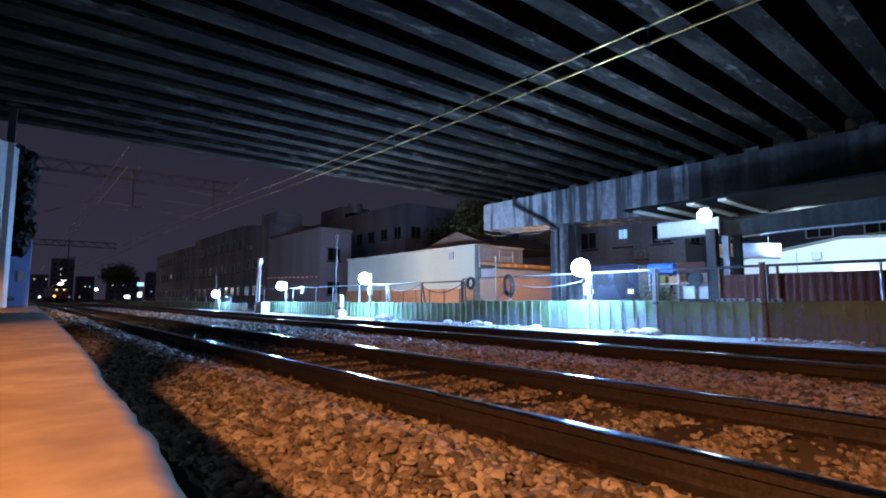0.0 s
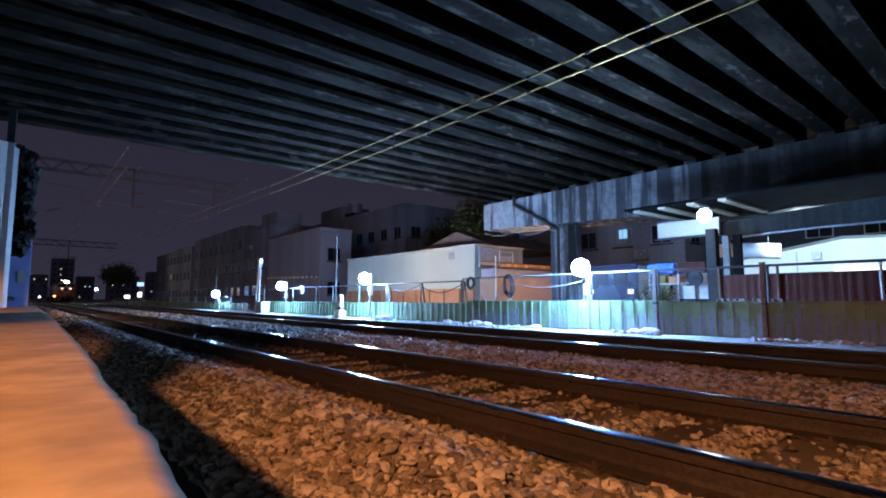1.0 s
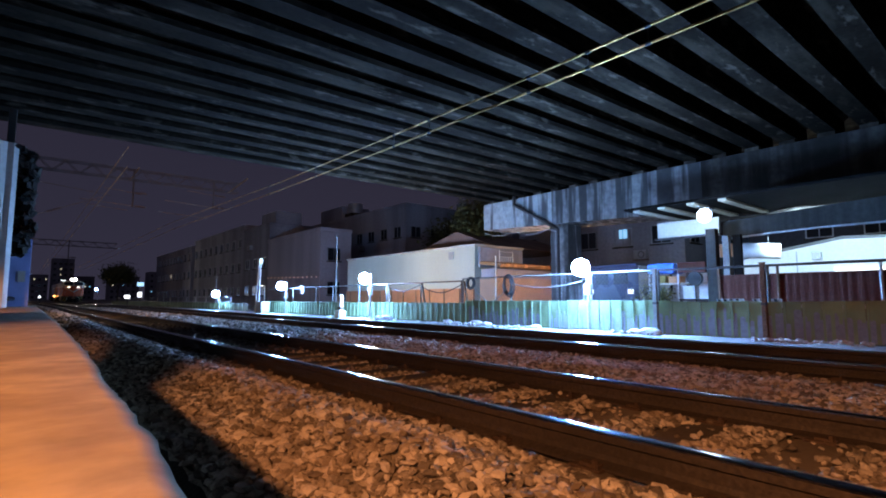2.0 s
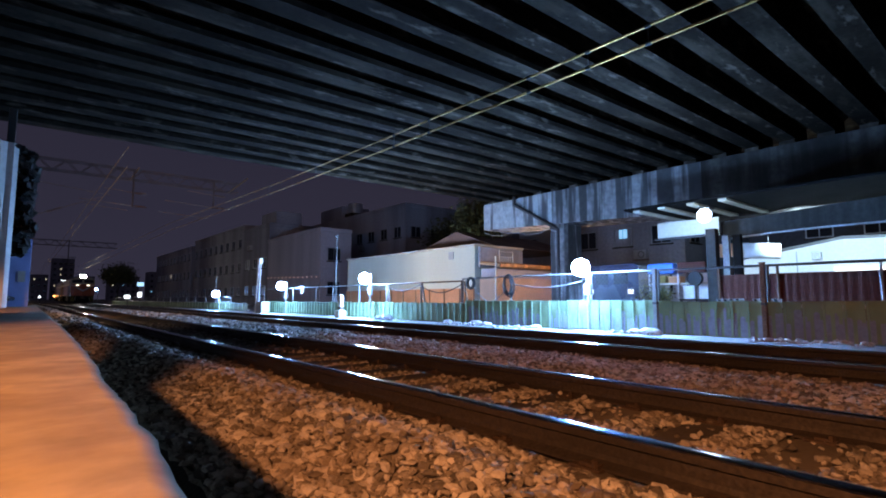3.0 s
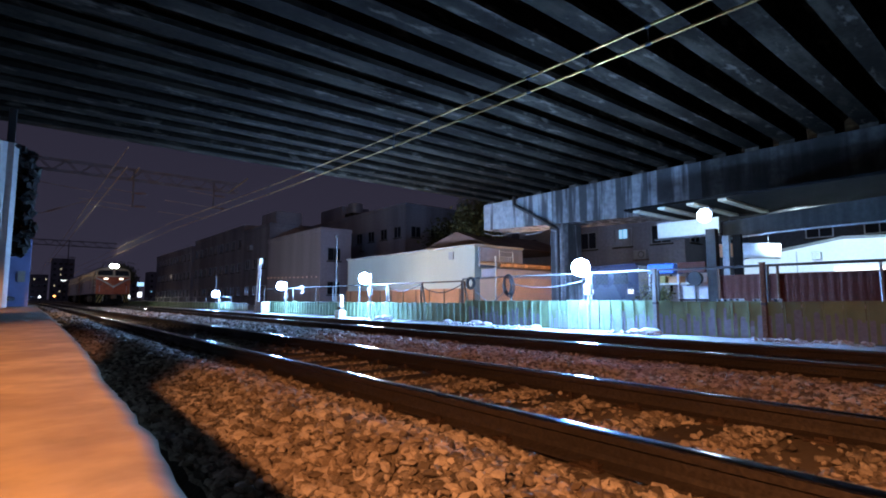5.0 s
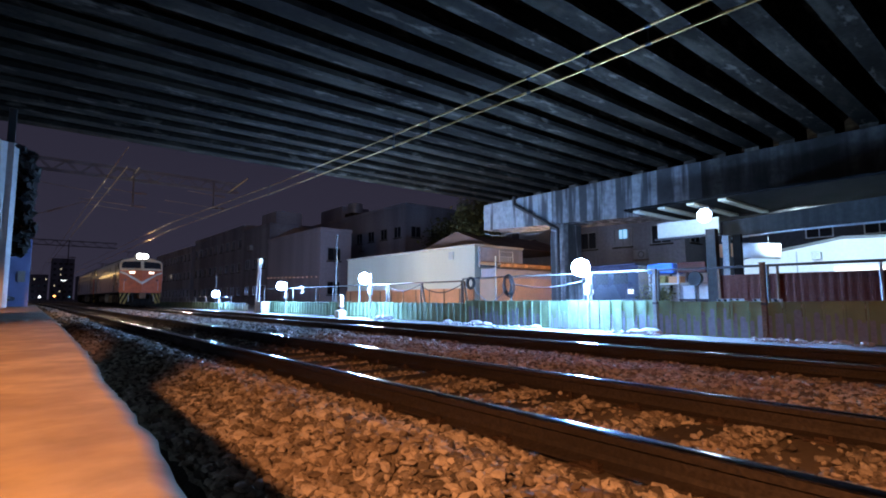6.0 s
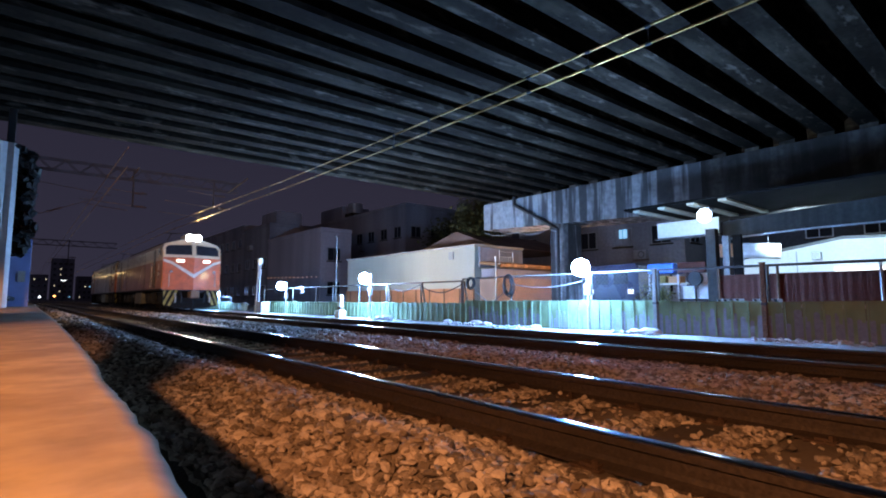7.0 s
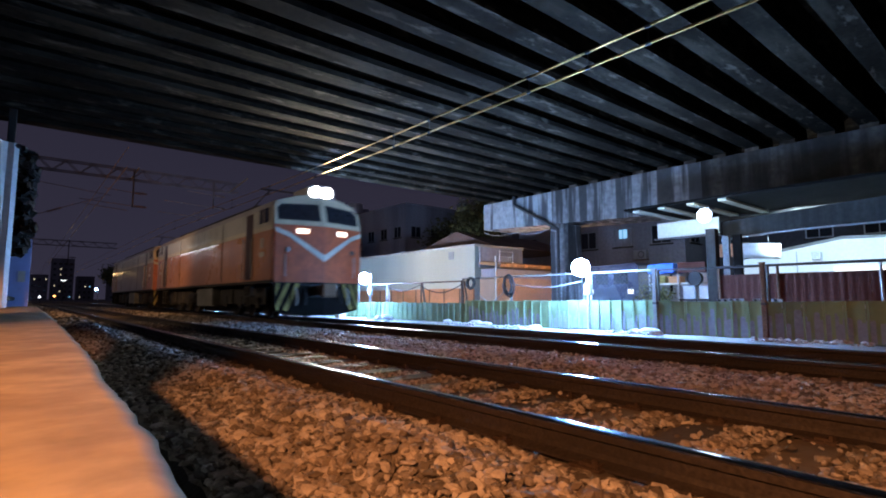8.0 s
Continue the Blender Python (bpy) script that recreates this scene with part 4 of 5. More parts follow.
def house(name, label, x0, x1, y0, y1, h, wall, storey=3.0, lit=(), blue=(), tank=None, shed=None, step=2.6, plain_side=False, category="building"):
    b = thing(name, label, category)
    part("wall", box(B(), x0, x1, y0, y1, -0.3, h), wall, b)
    part("parapet", box(B(), x0 - 0.08, x1 + 0.08, y0 - 0.08, y1 + 0.08, h + 0.003, h + 0.35, 0.02), wall, b)
    part("roof", box(B(), x0 + 0.3, x1 - 0.3, y0 + 0.3, y1 - 0.3, h + 0.353, h + 0.42), M_ROOFDARK, b)
    k = 0

    def put(m):
        nonlocal k
        win = shared("window", WIN[0], b, m)
        pane = PANE_LIT if k in lit else PANE_BLUE if k in blue else WIN[1]
        shared("pane", pane, win, Matrix.Identity(4))
        shared("sill", WIN[2], win, Matrix.Identity(4))
        k += 1

    z = 1.7
    while z < h - 1.0:
        if not plain_side:
            y = y0 + 1.4
            while y < y1 - 1.0:
                put(pose(x0 - 0.003, y, z))
                y += step
        x = x0 + 1.3
        while x < x1 - 1.0:
            put(pose(x, y0 - 0.003, z, 0, 0, 90))
            x += step
        z += storey
    for s in range(1, int(h / storey)):
        part("floor_band", box(B(), x0 - 0.06, x1 + 0.06, y0 - 0.06, y1 + 0.06, s * storey - 0.08, s * storey + 0.08), wall, b)
    if tank:
        tx, ty, r = tank
        tk = part("water_tank", rod(B(), (tx, ty, h + 0.9), (tx, ty, h + 2.1), r, 16), M_STEEL, b, "rooftop water tank")
        part("tank_stand", box(B(), tx - r, tx + r, ty - r, ty + r, h + 0.425, h + 0.9), M_CONC, tk)
    if shed:
        sx0, sx1, sy0, sy1, sh = shed
        part("roof_hut", box(B(), sx0, sx1, sy0, sy1, h + 0.425, h + sh, 0.05), wall, b)
    return b


house("apartment_building", "grey sheet-clad building beside the railway at night", 20.0, 23.0, 41.2, 53.6, 6.7, M_HOUSE2, plain_side=True)
house("apartment_building", "dark rendered apartment block with rooftop hut", 20.2, 27.0, 53.9, 63.0, 8.6, M_HOUSE, lit=(), shed=(21.5, 24.5, 55.5, 60, 2.0))
house("apartment_building", "dark apartment block with rooftop water tank", 30.0, 38.0, 42.5, 66.0, 10.3, M_HOUSE, lit=(31,), tank=(31.2, 55.0, 0.9), shed=(31, 35, 58, 64, 2.3))
house("apartment_building", "dark apartment block behind the white hall", 33.0, 42.0, 30.5, 41.5, 8.3, M_HOUSE, tank=(34.5, 38.5, 0.8))
house("apartment_building", "dark apartment block with one lit window", 21.0, 29.0, 64.5, 88.0, 9.6, M_HOUSE, lit=(4,), blue=())
house("apartment_building", "low dark apartment block far along the line", 21.0, 28.0, 90.0, 118.0, 9.0, M_HOUSE, lit=(17,))
house("apartment_building", "dark building with a blue lit window behind the bridge pier", 30.0, 40.0, 14.0, 27.0, 7.6, M_HOUSE, blue=(9,))
house("apartment_building", "dark building behind the market hall", 34.0, 44.0, -6.0, 12.0, 8.0, M_ROOFDARK)
TOWN = random.Random(17)
for x, y, w, h in ((2.6, 320.0, 7.0, 12.5), (11.0, 330.0, 9.5, 21.5), (23.0, 345.0, 8.0, 13.0), (33.0, 300.0, 13.0, 11.5), (52.0, 310.0, 16.0, 15.0)):
    house("tower_block", "distant tower block with a few lit windows", x, x + w, y, y + 12, h, M_HOUSE, lit=[TOWN.randrange(22) for _ in range(4)],
          blue=[TOWN.randrange(22) for _ in range(1)], storey=2.9, step=2.3, plain_side=True, category="tower")


def white_hall():
    b = thing("storage_hall", "long white-walled hall with an orange lower wall", "hall")
    x0, y0, y1, top = 16.0, 17.15, 29.0, 3.26
    part("wall", box(B(), x0, x0 + 3.2, y0, y1, -0.2, top - 0.1), M_WHITEWALL, b)
    part("eave", box(B(), x0 - 0.08, x0 + 3.3, y0 - 0.08, y1 + 0.08, top - 0.097, top, 0.02), M_WHITE, b, "white roof edge")
    lower = part("lower_wall", box(B(), x0 - 0.10, x0 - 0.003, y0, y1, -0.2, 1.22, 0.01), M_ORANGEWALL, b, "orange lower wall of panels")
    y = y0 + 0.9
    while y < y1:
        part("panel_joint", box(B(), x0 - 0.125, x0 - 0.102, y, y + 0.05, 0.0, 1.2), M_RUST, lower)
        y += 1.15
    part("vent", box(B(), x0 - 0.06, x0 - 0.003, 18.6, 18.95, 2.62, 3.0, 0.01), M_STEEL, b)
    bm = B()
    prism(bm, [(17.6, 3.3), (25.0, 3.3), (20.75, 4.36)], "x", x0 + 2.0, x0 + 8.5)
    part("gable_roof", bm, M_BROWNROOF, b, "brown pitched roof")


white_hall()


def peach_shed():
    s = thing("shed", "peach-walled shed with an orange tiled eave", "shed")
    y0, x0, x1 = 17.0, 16.1, 20.6
    part("wall", box(B(), x0, x1, y0 - 1.2, y0 - 0.09, -0.2, 1.66), M_PEACH, s, "peach lower wall")
    part("upper_wall", box(B(), x0 + 0.1, x1 - 0.1, y0 - 1.0, y0 - 0.09, 1.663, 2.08), M_HOUSE2, s)
    part("eave", box(B(), x0, x1 - 0.1, y0 - 1.35, y0 - 0.09, 2.083, 2.13), M_RUST, s)
    tile = mesh_of("roof_tile", rod(B(), (0, -0.32, 0.0), (0, 1.0, 0.16), 0.085, 8), M_TILE)
    x = x0 + 0.08
    while x < x1 - 0.1:
        shared("roof_tile", tile, s, pose(x, y0 - 1.1, 2.21))
        x += 0.18
    part("end_panel", box(B(), x0 + 0.05, x0 + 2.95, y0 - 0.06, y0 + 0.06, 2.2, 3.12), M_HOUSE, s, "dark boarded end panel")
    bm = B()
    for x in (16.15, 17.0):
        rod(bm, (x, y0 - 1.3, 2.06), (x, y0 - 1.3, 2.85), 0.02)
    for z in (2.6, 2.82):
        rod(bm, (16.15, y0 - 1.3, z), (17.0, y0 - 1.3, z), 0.02)
    for i in range(6):
        rod(bm, (16.25 + 0.12 * i, y0 - 1.3, 2.36), (16.25 + 0.12 * i, y0 - 1.3, 2.62), 0.012, 6)
    part("rack", bm, M_STEEL, s, "pale steel rack")
    part("corner_post", box(B(), x0 - 0.07, x0 - 0.003, y0 - 1.2, y0 - 1.13, -0.1, 2.6), M_STEEL, s)


peach_shed()

# ---- canopy and market under the bridge ----


def canopy():
    c = thing("canopy", "low dark canopy with a lit white fascia under the bridge", "canopy")
    part("fascia", box(B(), 13.0, 13.06, 5.22, 6.78, 2.32, 2.72, 0.01), M_WHITEWALL, c, "white lit fascia board")
    part("frame", box(B(), 12.95, 13.10, 5.18, 6.85, 2.26, 2.315), M_DARKSTEEL, c)
    # white beams and near-black ceiling put lit and shaded parts into colour
    for y in (5.0, 5.75, 6.5, 7.2):
        part("ceiling_beam", box(B(), 12.7, 15.4, y - 0.10, y + 0.10, 3.045, 3.10, 0.01), M_WHITEWALL, c)
    part("ceiling", box(B(), 12.6, 15.5, 0.5, 7.5, 3.103, 3.16), M_NEAR_BLACK, c)
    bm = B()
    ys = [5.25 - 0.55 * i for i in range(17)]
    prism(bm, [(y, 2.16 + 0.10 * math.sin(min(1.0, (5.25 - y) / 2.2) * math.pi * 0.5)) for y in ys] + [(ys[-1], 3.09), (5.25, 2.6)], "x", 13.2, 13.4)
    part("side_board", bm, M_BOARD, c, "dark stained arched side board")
    rim = B()
    for a, b in zip(ys, ys[1:]):
        za, zb = [2.15 + 0.10 * math.sin(min(1.0, (5.25 - y) / 2.2) * math.pi * 0.5) for y in (a, b)]
        rod(rim, (13.17, a, za), (13.17, b, zb), 0.022, 6)
    part("rim", rim, M_STEEL, c, "pale arched rim")
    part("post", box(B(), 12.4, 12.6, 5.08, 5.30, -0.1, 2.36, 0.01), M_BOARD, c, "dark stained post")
    for y, w, m in ((4.94, 0.07, M_TANK), (4.70, 0.09, M_NEAR_BLACK)):
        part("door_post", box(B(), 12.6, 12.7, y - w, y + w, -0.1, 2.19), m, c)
    lamp = part("lamp", box(B(), 12.45, 12.75, 5.20, 5.44, 2.86, 2.91), M_DARKSTEEL, c)
    bm = B()
    bmesh.ops.create_uvsphere(bm, u_segments=16, v_segments=10, radius=0.17, matrix=Matrix.Translation((12.45, 5.32, 2.70)) @ Matrix.Diagonal((0.5, 1, 1, 1)))
    part("lens", bm, M_LEDGLOW, lamp, "glowing lamp", True)


canopy()


def tarp_roll():
    t = thing("tarpaulin_roll", "rolled white tarpaulin hanging beside an orange board", "tarpaulin")
    bm = rod(B(), (16.0, 6.0, 2.13), (16.3, 4.95, 2.05), 0.22, 18)
    part("roll", bm, M_TENT, t, "white rolled sheet", True)
    part("board", box(B(), 16.0, 16.05, 6.02, 6.45, 1.95, 2.35, 0.01), M_ORANGEWALL, t, "small orange board")
    for y in (6.2, 5.2):
        part("cord", rod(B(), (16.15, y, 2.2), (16.15, y, 3.7), 0.012), M_DARKSTEEL, t)


tarp_roll()


def market_hall():
    h = thing("market_hall", "white sheet hall with a low gable lit from outside", "hall")
    x0 = 20.0
    prism_bm = prism(B(), [(-4.0, -0.2), (7.3, -0.2), (7.3, 2.12), (4.35, 2.62), (-1.0, 2.4), (-4.0, 2.1)], "x", x0, x0 + 6)
    part("wall", prism_bm, M_TENT, h, "white sheet gable wall")
    bm = B()
    rod(bm, (x0 - 0.06, 7.4, 2.16), (x0 - 0.06, 4.35, 2.67), 0.04)
    rod(bm, (x0 - 0.06, 4.35, 2.67), (x0 - 0.06, -1.0, 2.45), 0.04)
    part("verge", bm, M_STEEL, h)
    part("air_unit", box(B(), x0 - 0.22, x0 - 0.003, 4.9, 5.15, 1.98, 2.24, 0.02), M_STEEL, h, "grey wall air unit")
    part("sign_board", box(B(), x0 - 0.05, x0 - 0.003, 2.9, 4.6, 1.45, 1.72, 0.01), M_TUBE_SOFT, h, "glowing pale sign board")
    for y in (5.6, 3.0, 1.4):
        part("seam", box(B(), x0 - 0.02, x0 - 0.003, y, y + 0.03, 0.0, 2.3), M_STEEL, h)


M_TUBE_SOFT = glow("soft_sign", (1.0, 0.93, 0.82), 1.2)
market_hall()


def red_fence():
    f = thing("sheet_fence", "red-brown sheet fence behind the railing", "fence")
    me = mesh_of("sheet", corrugated(0.7, 1.2, 0.035, 0.010), M_REDWALL)
    y = 4.5
    while y > -3.5:
        shared("sheet", me, f, pose(11.0, y, 0.0))
        y -= 0.7
    part("top_rail", box(B(), 11.015, 11.06, -3.6, 4.5, 1.14, 1.2), M_DARKSTEEL, f)
    for y in (4.45, 3.4, 1.9, 0.2):
        part("post", rod(B(), (10.95, y, 0.0), (10.95, y, 1.36), 0.025), M_STEEL if y == 1.9 else M_RUST, f)


red_fence()


def barrier(y, label):
    b = thing("barrier_board", label, "barrier", (10.4, y, 0), 0, "striped barrier boards")
    part("board", box(B(), 0, 0.03, -0.24, 0.24, 0.58, 0.72, 0.004), M_TANK, b)
    for i in range(4):
        u = -0.2 + i * 0.11
        part("stripe", prism(B(), [(u, 0.585), (u + 0.05, 0.585), (u + 0.10, 0.715), (u + 0.05, 0.715)], "x", -0.006, -0.002), M_BLACK, b)
    for y0 in (-0.18, 0.18):
        part("leg", rod(B(), (0.04, y0, 0.06), (0.04, y0, 0.60), 0.015), M_DARKSTEEL, b)


barrier(4.05, "black and white striped barrier board")
barrier(3.42, "black and white striped barrier board")


def stall():
    s = thing("market_stall", "cluttered market stall with a blue tarpaulin", "stall", (12.6, 0, 0))
    part("tarpaulin", box(B(), -0.1, 0.5, 6.15, 6.85, 1.36, 1.62, 0.05), M_TARPBLUE, s, "bright blue tarpaulin")
    part("red_board", box(B(), 0, 0.06, 5.42, 6.1, 1.36, 1.62, 0.01), M_REDWALL, s)
    part("shelf", box(B(), 0.0, 0.4, 5.3, 6.8, 1.08, 1.12), M_WHITE, s)
    for y in (5.3, 6.1, 6.85):
        part("post", rod(B(), (0.02, y, 0.0), (0.02, y, 1.4), 0.025), M_STEEL, s)


stall()


def crates():
    rng = random.Random(8)
    for i, (y, z, w, h, m, lab) in enumerate([(5.45, 0.72, 0.3, 0.34, M_BAG, "white plastic crate on a stack"), (5.85, 0.72, 0.28, 0.3, M_BAG, "white plastic crate on a stack"),
                                              (5.55, 1.12, 0.3, 0.2, M_BAG, "white box on the stall shelf"), (6.2, 1.12, 0.3, 0.14, M_TILE, "brown box on the stall shelf"),
                                              (6.55, 1.12, 0.24, 0.16, M_YELLOW, "yellow box on the stall shelf")]):
        c = thing("crate", lab, "crate", (12.62, y, z), 0, "crates at the market stall")
        part("body", box(B(), 0, 0.28, -w / 2, w / 2, 0, h, 0.015), m, c)
        part("rim", box(B(), -0.012, 0.292, -w / 2 - 0.012, w / 2 + 0.012, h + 0.001, h + 0.022, 0.005), m, c)
    t = thing("crate_stand", "low dark stand under white crates", "stand", (12.6, 0, 0))
    part("top", box(B(), 0, 0.4, 5.2, 6.1, 0.68, 0.715), M_DARKSTEEL, t)
    for y in (5.25, 6.05):
        part("leg", box(B(), 0.02, 0.06, y - 0.02, y + 0.02, -0.02, 0.678), M_DARKSTEEL, t)


crates()


def van(y, label):
    v = thing("van", label, "van", (12.6, y, 0))
    bm = B()
    prism(bm, [(-0.85, 0.25), (0.85, 0.25), (0.85, 1.15), (0.6, 1.65), (-0.75, 1.68), (-0.85, 1.6)], "x", 0.0, 1.7)
    part("body", bm, M_VAN, v, "dark blue-grey van body")
    for a, b_ in ((-0.55, -0.12), (0.05, 0.45)):
        part("window", box(B(), -0.012, -0.002, a, b_, 1.12, 1.42, 0.003), M_PANE, v)
    for a in (-0.5, 0.5):
        part("wheel", rod(B(), (-0.02, a, 0.26), (0.2, a, 0.26), 0.27, 18), M_RUBBER, v)
    # glowing faces stand in for bright patches; emission, no reflection
    for a in (-0.62, 0.62):
        part("lamp", box(B(), -0.02, -0.002, a - 0.08, a + 0.08, 0.86, 0.98, 0.004), M_TUBE_SOFT, v, "pale lamp face with its bright patch put in as glow")


van(8.0, "parked dark van behind the mesh fence")

# ---- market goods and bushes behind the fence ----


def umbrella_and_fan():
    p = thing("stand_fan", "dark round stand fan beside the market stall", "fan", (12.35, 5.55, 0))
    part("pole", rod(B(), (0, 0, 0), (0, 0, 1.05), 0.02), M_DARKSTEEL, p)
    part("foot", rod(B(), (0, 0, -0.02), (0, 0, 0.03), 0.18, 16), M_DARKSTEEL, p)
    head = part("head", rod(B(), (-0.05, 0, 1.2), (0.06, 0, 1.2), 0.16, 20), M_RUBBER, p, "dark round fan head")
    part("guard", ring(B(), (-0.06, 0, 1.2), Matrix.Rotation(radians(90), 3, "Y"), 0.16, 0.012, 24, 6), M_DARKSTEEL, head)


umbrella_and_fan()


def potted_bush(y, label, seed):
    b = thing("potted_bush", label, "plant", (12.3, y, 0), 0, "potted bushes at the market")
    rng = random.Random(seed)
    part("pot", rod(B(), (0, 0, -0.02), (0, 0, 0.36), 0.12, 14, 0.17), M_TILE, b)
    verts, faces = [], []
    for _ in range(420):
        c = Vector((rng.gauss(0, 0.10), rng.gauss(0, 0.14), 0.72 + rng.gauss(0, 0.17)))
        d = Vector((rng.gauss(0, 1), rng.gauss(0, 1), rng.gauss(0, 1))).normalized() * rng.uniform(0.03, 0.06)
        e = d.orthogonal().normalized() * 0.02
        k = len(verts)
        verts += [(c - d)[:], (c + e)[:], (c + d)[:], (c - e)[:]]
        faces.append((k, k + 1, k + 2, k + 3))
    me = bpy.data.meshes.new("leaves")
    me.from_pydata(verts, [], faces)
    me.materials.append(M_LEAF)
    new("leaves", me).parent = b
    part("stem", rod(B(), (0, 0, 0.3), (0, 0, 0.75), 0.015), M_BARK, b)


potted_bush(6.35, "leafy bush in a clay pot at the stall", 21)
potted_bush(6.75, "leafy bush in a clay pot at the stall", 22)


def wall_unit(x, y, z, label):
    u = thing("air_conditioner", label, "air conditioner", (x, y, z), 0, "air conditioners on the facades")
    part("case", box(B(), -0.34, -0.004, -0.42, 0.42, 0, 0.58, 0.02), M_STEEL, u)
    part("grille", ring(B(), (-0.35, -0.1, 0.29), Matrix.Rotation(radians(90), 3, "Y"), 0.19, 0.02, 20, 6), M_DARKSTEEL, u)
    part("shelf", box(B(), -0.34, -0.004, -0.46, 0.46, -0.05, -0.004), M_RUST, u)


for x, y, z in ((20.2, 56.3, 3.4), (20.2, 59.4, 6.3), (30.0, 45.8, 3.2), (30.0, 51.0, 6.2), (33.0, 33.3, 3.3), (33.0, 36.2, 6.2), (30.0, 16.7, 3.2)):
    wall_unit(x, y, z, "grey air conditioner on a dark facade")

# ---- small things along the fence ----


def tyre(y, z, r, label):
    bm = ring(B(), (0, 0, 0), Matrix.Rotation(radians(90), 3, "Y"), r, r * 0.30)
    t = solid("tyre", bm, M_RUBBER, label, "tyre", smooth=True)
    t.location = (FENCE_X + 0.27, y, z)
    return t


tyre(10.1, 1.14, 0.135, "black rubber tyre hung on the railing")


def hose_coil():
    h = thing("hose_coil", "coiled black hose hung on the mesh fence", "hose", (FENCE_X + 0.27, 8.72, 1.06))
    rng = random.Random(12)
    for i in range(6):
        turn = Matrix.Rotation(radians(90 + rng.uniform(-8, 8)), 3, "Y") @ Matrix.Rotation(radians(rng.uniform(-9, 9)), 3, "X") @ Matrix.Diagonal((1.28, 0.82, 1.0))
        part("loop", ring(B(), (0.02 * (i - 2.5), rng.uniform(-0.02, 0.02), rng.uniform(-0.03, 0.02)), turn, 0.165 + 0.008 * i, 0.014, 26, 6), M_RUBBER, h)
    part("tie", box(B(), -0.06, 0.06, -0.03, 0.03, 0.16, 0.235, 0.01), M_RUST, h)


hose_coil()


def fence_post(y, top, m, label):
    p = thing("fence_post", label, "post", (FENCE_X - 0.07, y, 0))
    part("shaft", box(B(), -0.035, 0.035, -0.035, 0.035, -0.05, top, 0.006), m, p)
    part("cap", box(B(), -0.042, 0.042, -0.042, 0.042, top + 0.001, top + 0.02, 0.005), m, p)
    part("band", box(B(), -0.04, 0.04, -0.04, 0.04, 0.62, 0.66, 0.004), M_DARKSTEEL, p)


fence_post(2.98, 1.27, M_RUST, "thick rusty square post in front of the hoarding")
fence_post(4.75, 1.25, M_TANK, "grey square steel post in front of the hoarding")



def marker():
    m = thing("marker_post", "white marker post with a red band on a concrete foot", "marker post", (8.35, 15.6, 0.06))
    part("foot", box(B(), -0.14, 0.14, -0.16, 0.16, 0.0, 0.28, 0.04), M_WHITE, m)
    part("post", box(B(), -0.06, 0.06, -0.09, 0.09, 0.281, 0.80, 0.01), M_WHITE, m)
    part("band", box(B(), -0.068, 0.068, -0.098, 0.098, 0.32, 0.40, 0.01), M_REDWALL, m, "dull red band")


marker()


def signal():
    s = thing("signal_post", "leaning pale signal post with a small warm lamp", "signal", (8.5, 24.0, 0.05))
    part("pole", rod(B(), (0, 0.25, 0), (0, -0.1, 2.5), 0.04), M_STEEL, s)
    part("pole", rod(B(), (0, -0.25, 0), (0, -0.28, 2.3), 0.035), M_STEEL, s)
    lad = B()
    for i in range(7):
        z = 0.3 + i * 0.28
        rod(lad, (0, 0.25 - 0.14 * z, z), (0, -0.25, z), 0.014, 6)
    part("ladder", lad, M_STEEL, s)
    part("lamp_box", box(B(), -0.08, 0.08, -0.36, -0.14, 2.3, 2.56, 0.02), M_WHITE, s, "small pale lamp box")
    part("cabinet", box(B(), -0.2, 0.2, -1.1, -0.4, 0.0, 0.55, 0.02), M_STEEL, s)


signal()


def plain_pole(x, y, z, label):
    p = thing("pole", label, "pole", (x, y, 0))
    part("shaft", rod(B(), (0, 0, 0), (0, 0, z), 0.035, 10, 0.028), M_TANK, p)
    part("cap", box(B(), -0.06, 0.06, -0.06, 0.06, z, z + 0.08, 0.02), M_TANK, p)
    return p


plain_pole(9.9, 18.9, 3.25, "slim grey steel pole behind the railing")
plain_pole(9.6, 34.6, 2.1, "short grey steel pole beside a floodlight")


def far_lamp(x, y, z, m, w, h, label):
    p = thing("platform_sign", label, "sign", (x, y, 0), 0, "small lit signs far along the line")
    part("post", rod(B(), (0.05, 0, 0), (0.05, 0, z), 0.04), M_DARKSTEEL, p)
    part("face", box(B(), -w / 2, w / 2, -0.05, 0.05, z, z + h, 0.01), m, p)


M_FARWHITE = glow("far_white", (0.85, 0.92, 1.0), 3.5)
M_FARORANGE = glow("far_orange", (1.0, 0.40, 0.12), 5.0)
far_lamp(9.6, 62.0, 0.95, M_FARWHITE, 0.34, 0.5, "small white lit sign beside the line")
far_lamp(8.6, 63.0, 0.8, M_FARWHITE, 0.5, 0.35, "small white lit sign beside the line")
far_lamp(9.7, 62.5, 2.1, M_SIGNGLOW, 0.6, 0.4, "small blue lit sign beside the line")
far_lamp(1.9, 90.0, 0.9, M_FARWHITE, 0.25, 0.25, "small white lit sign beside the line")
far_lamp(4.3, 110.0, 1.1, M_FARORANGE, 0.3, 0.3, "small orange signal light beside the line")
far_lamp(5.4, 110.0, 3.9, M_FARWHITE, 0.7, 0.10, "small white lit sign beside the line")



def drooping_cable(y0, y1, z, sag, label, m):
    bm = B()
    n = 10
    pts = [Vector((FENCE_X + 0.31, y0 + (y1 - y0) * i / n, z - sag * math.sin(math.pi * i / n))) for i in range(n + 1)]
    for a, b in zip(pts, pts[1:]):
        rod(bm, a, b, 0.014, 6)
    solid("cable", bm, m, label, "cable", "cables draped on the railing")


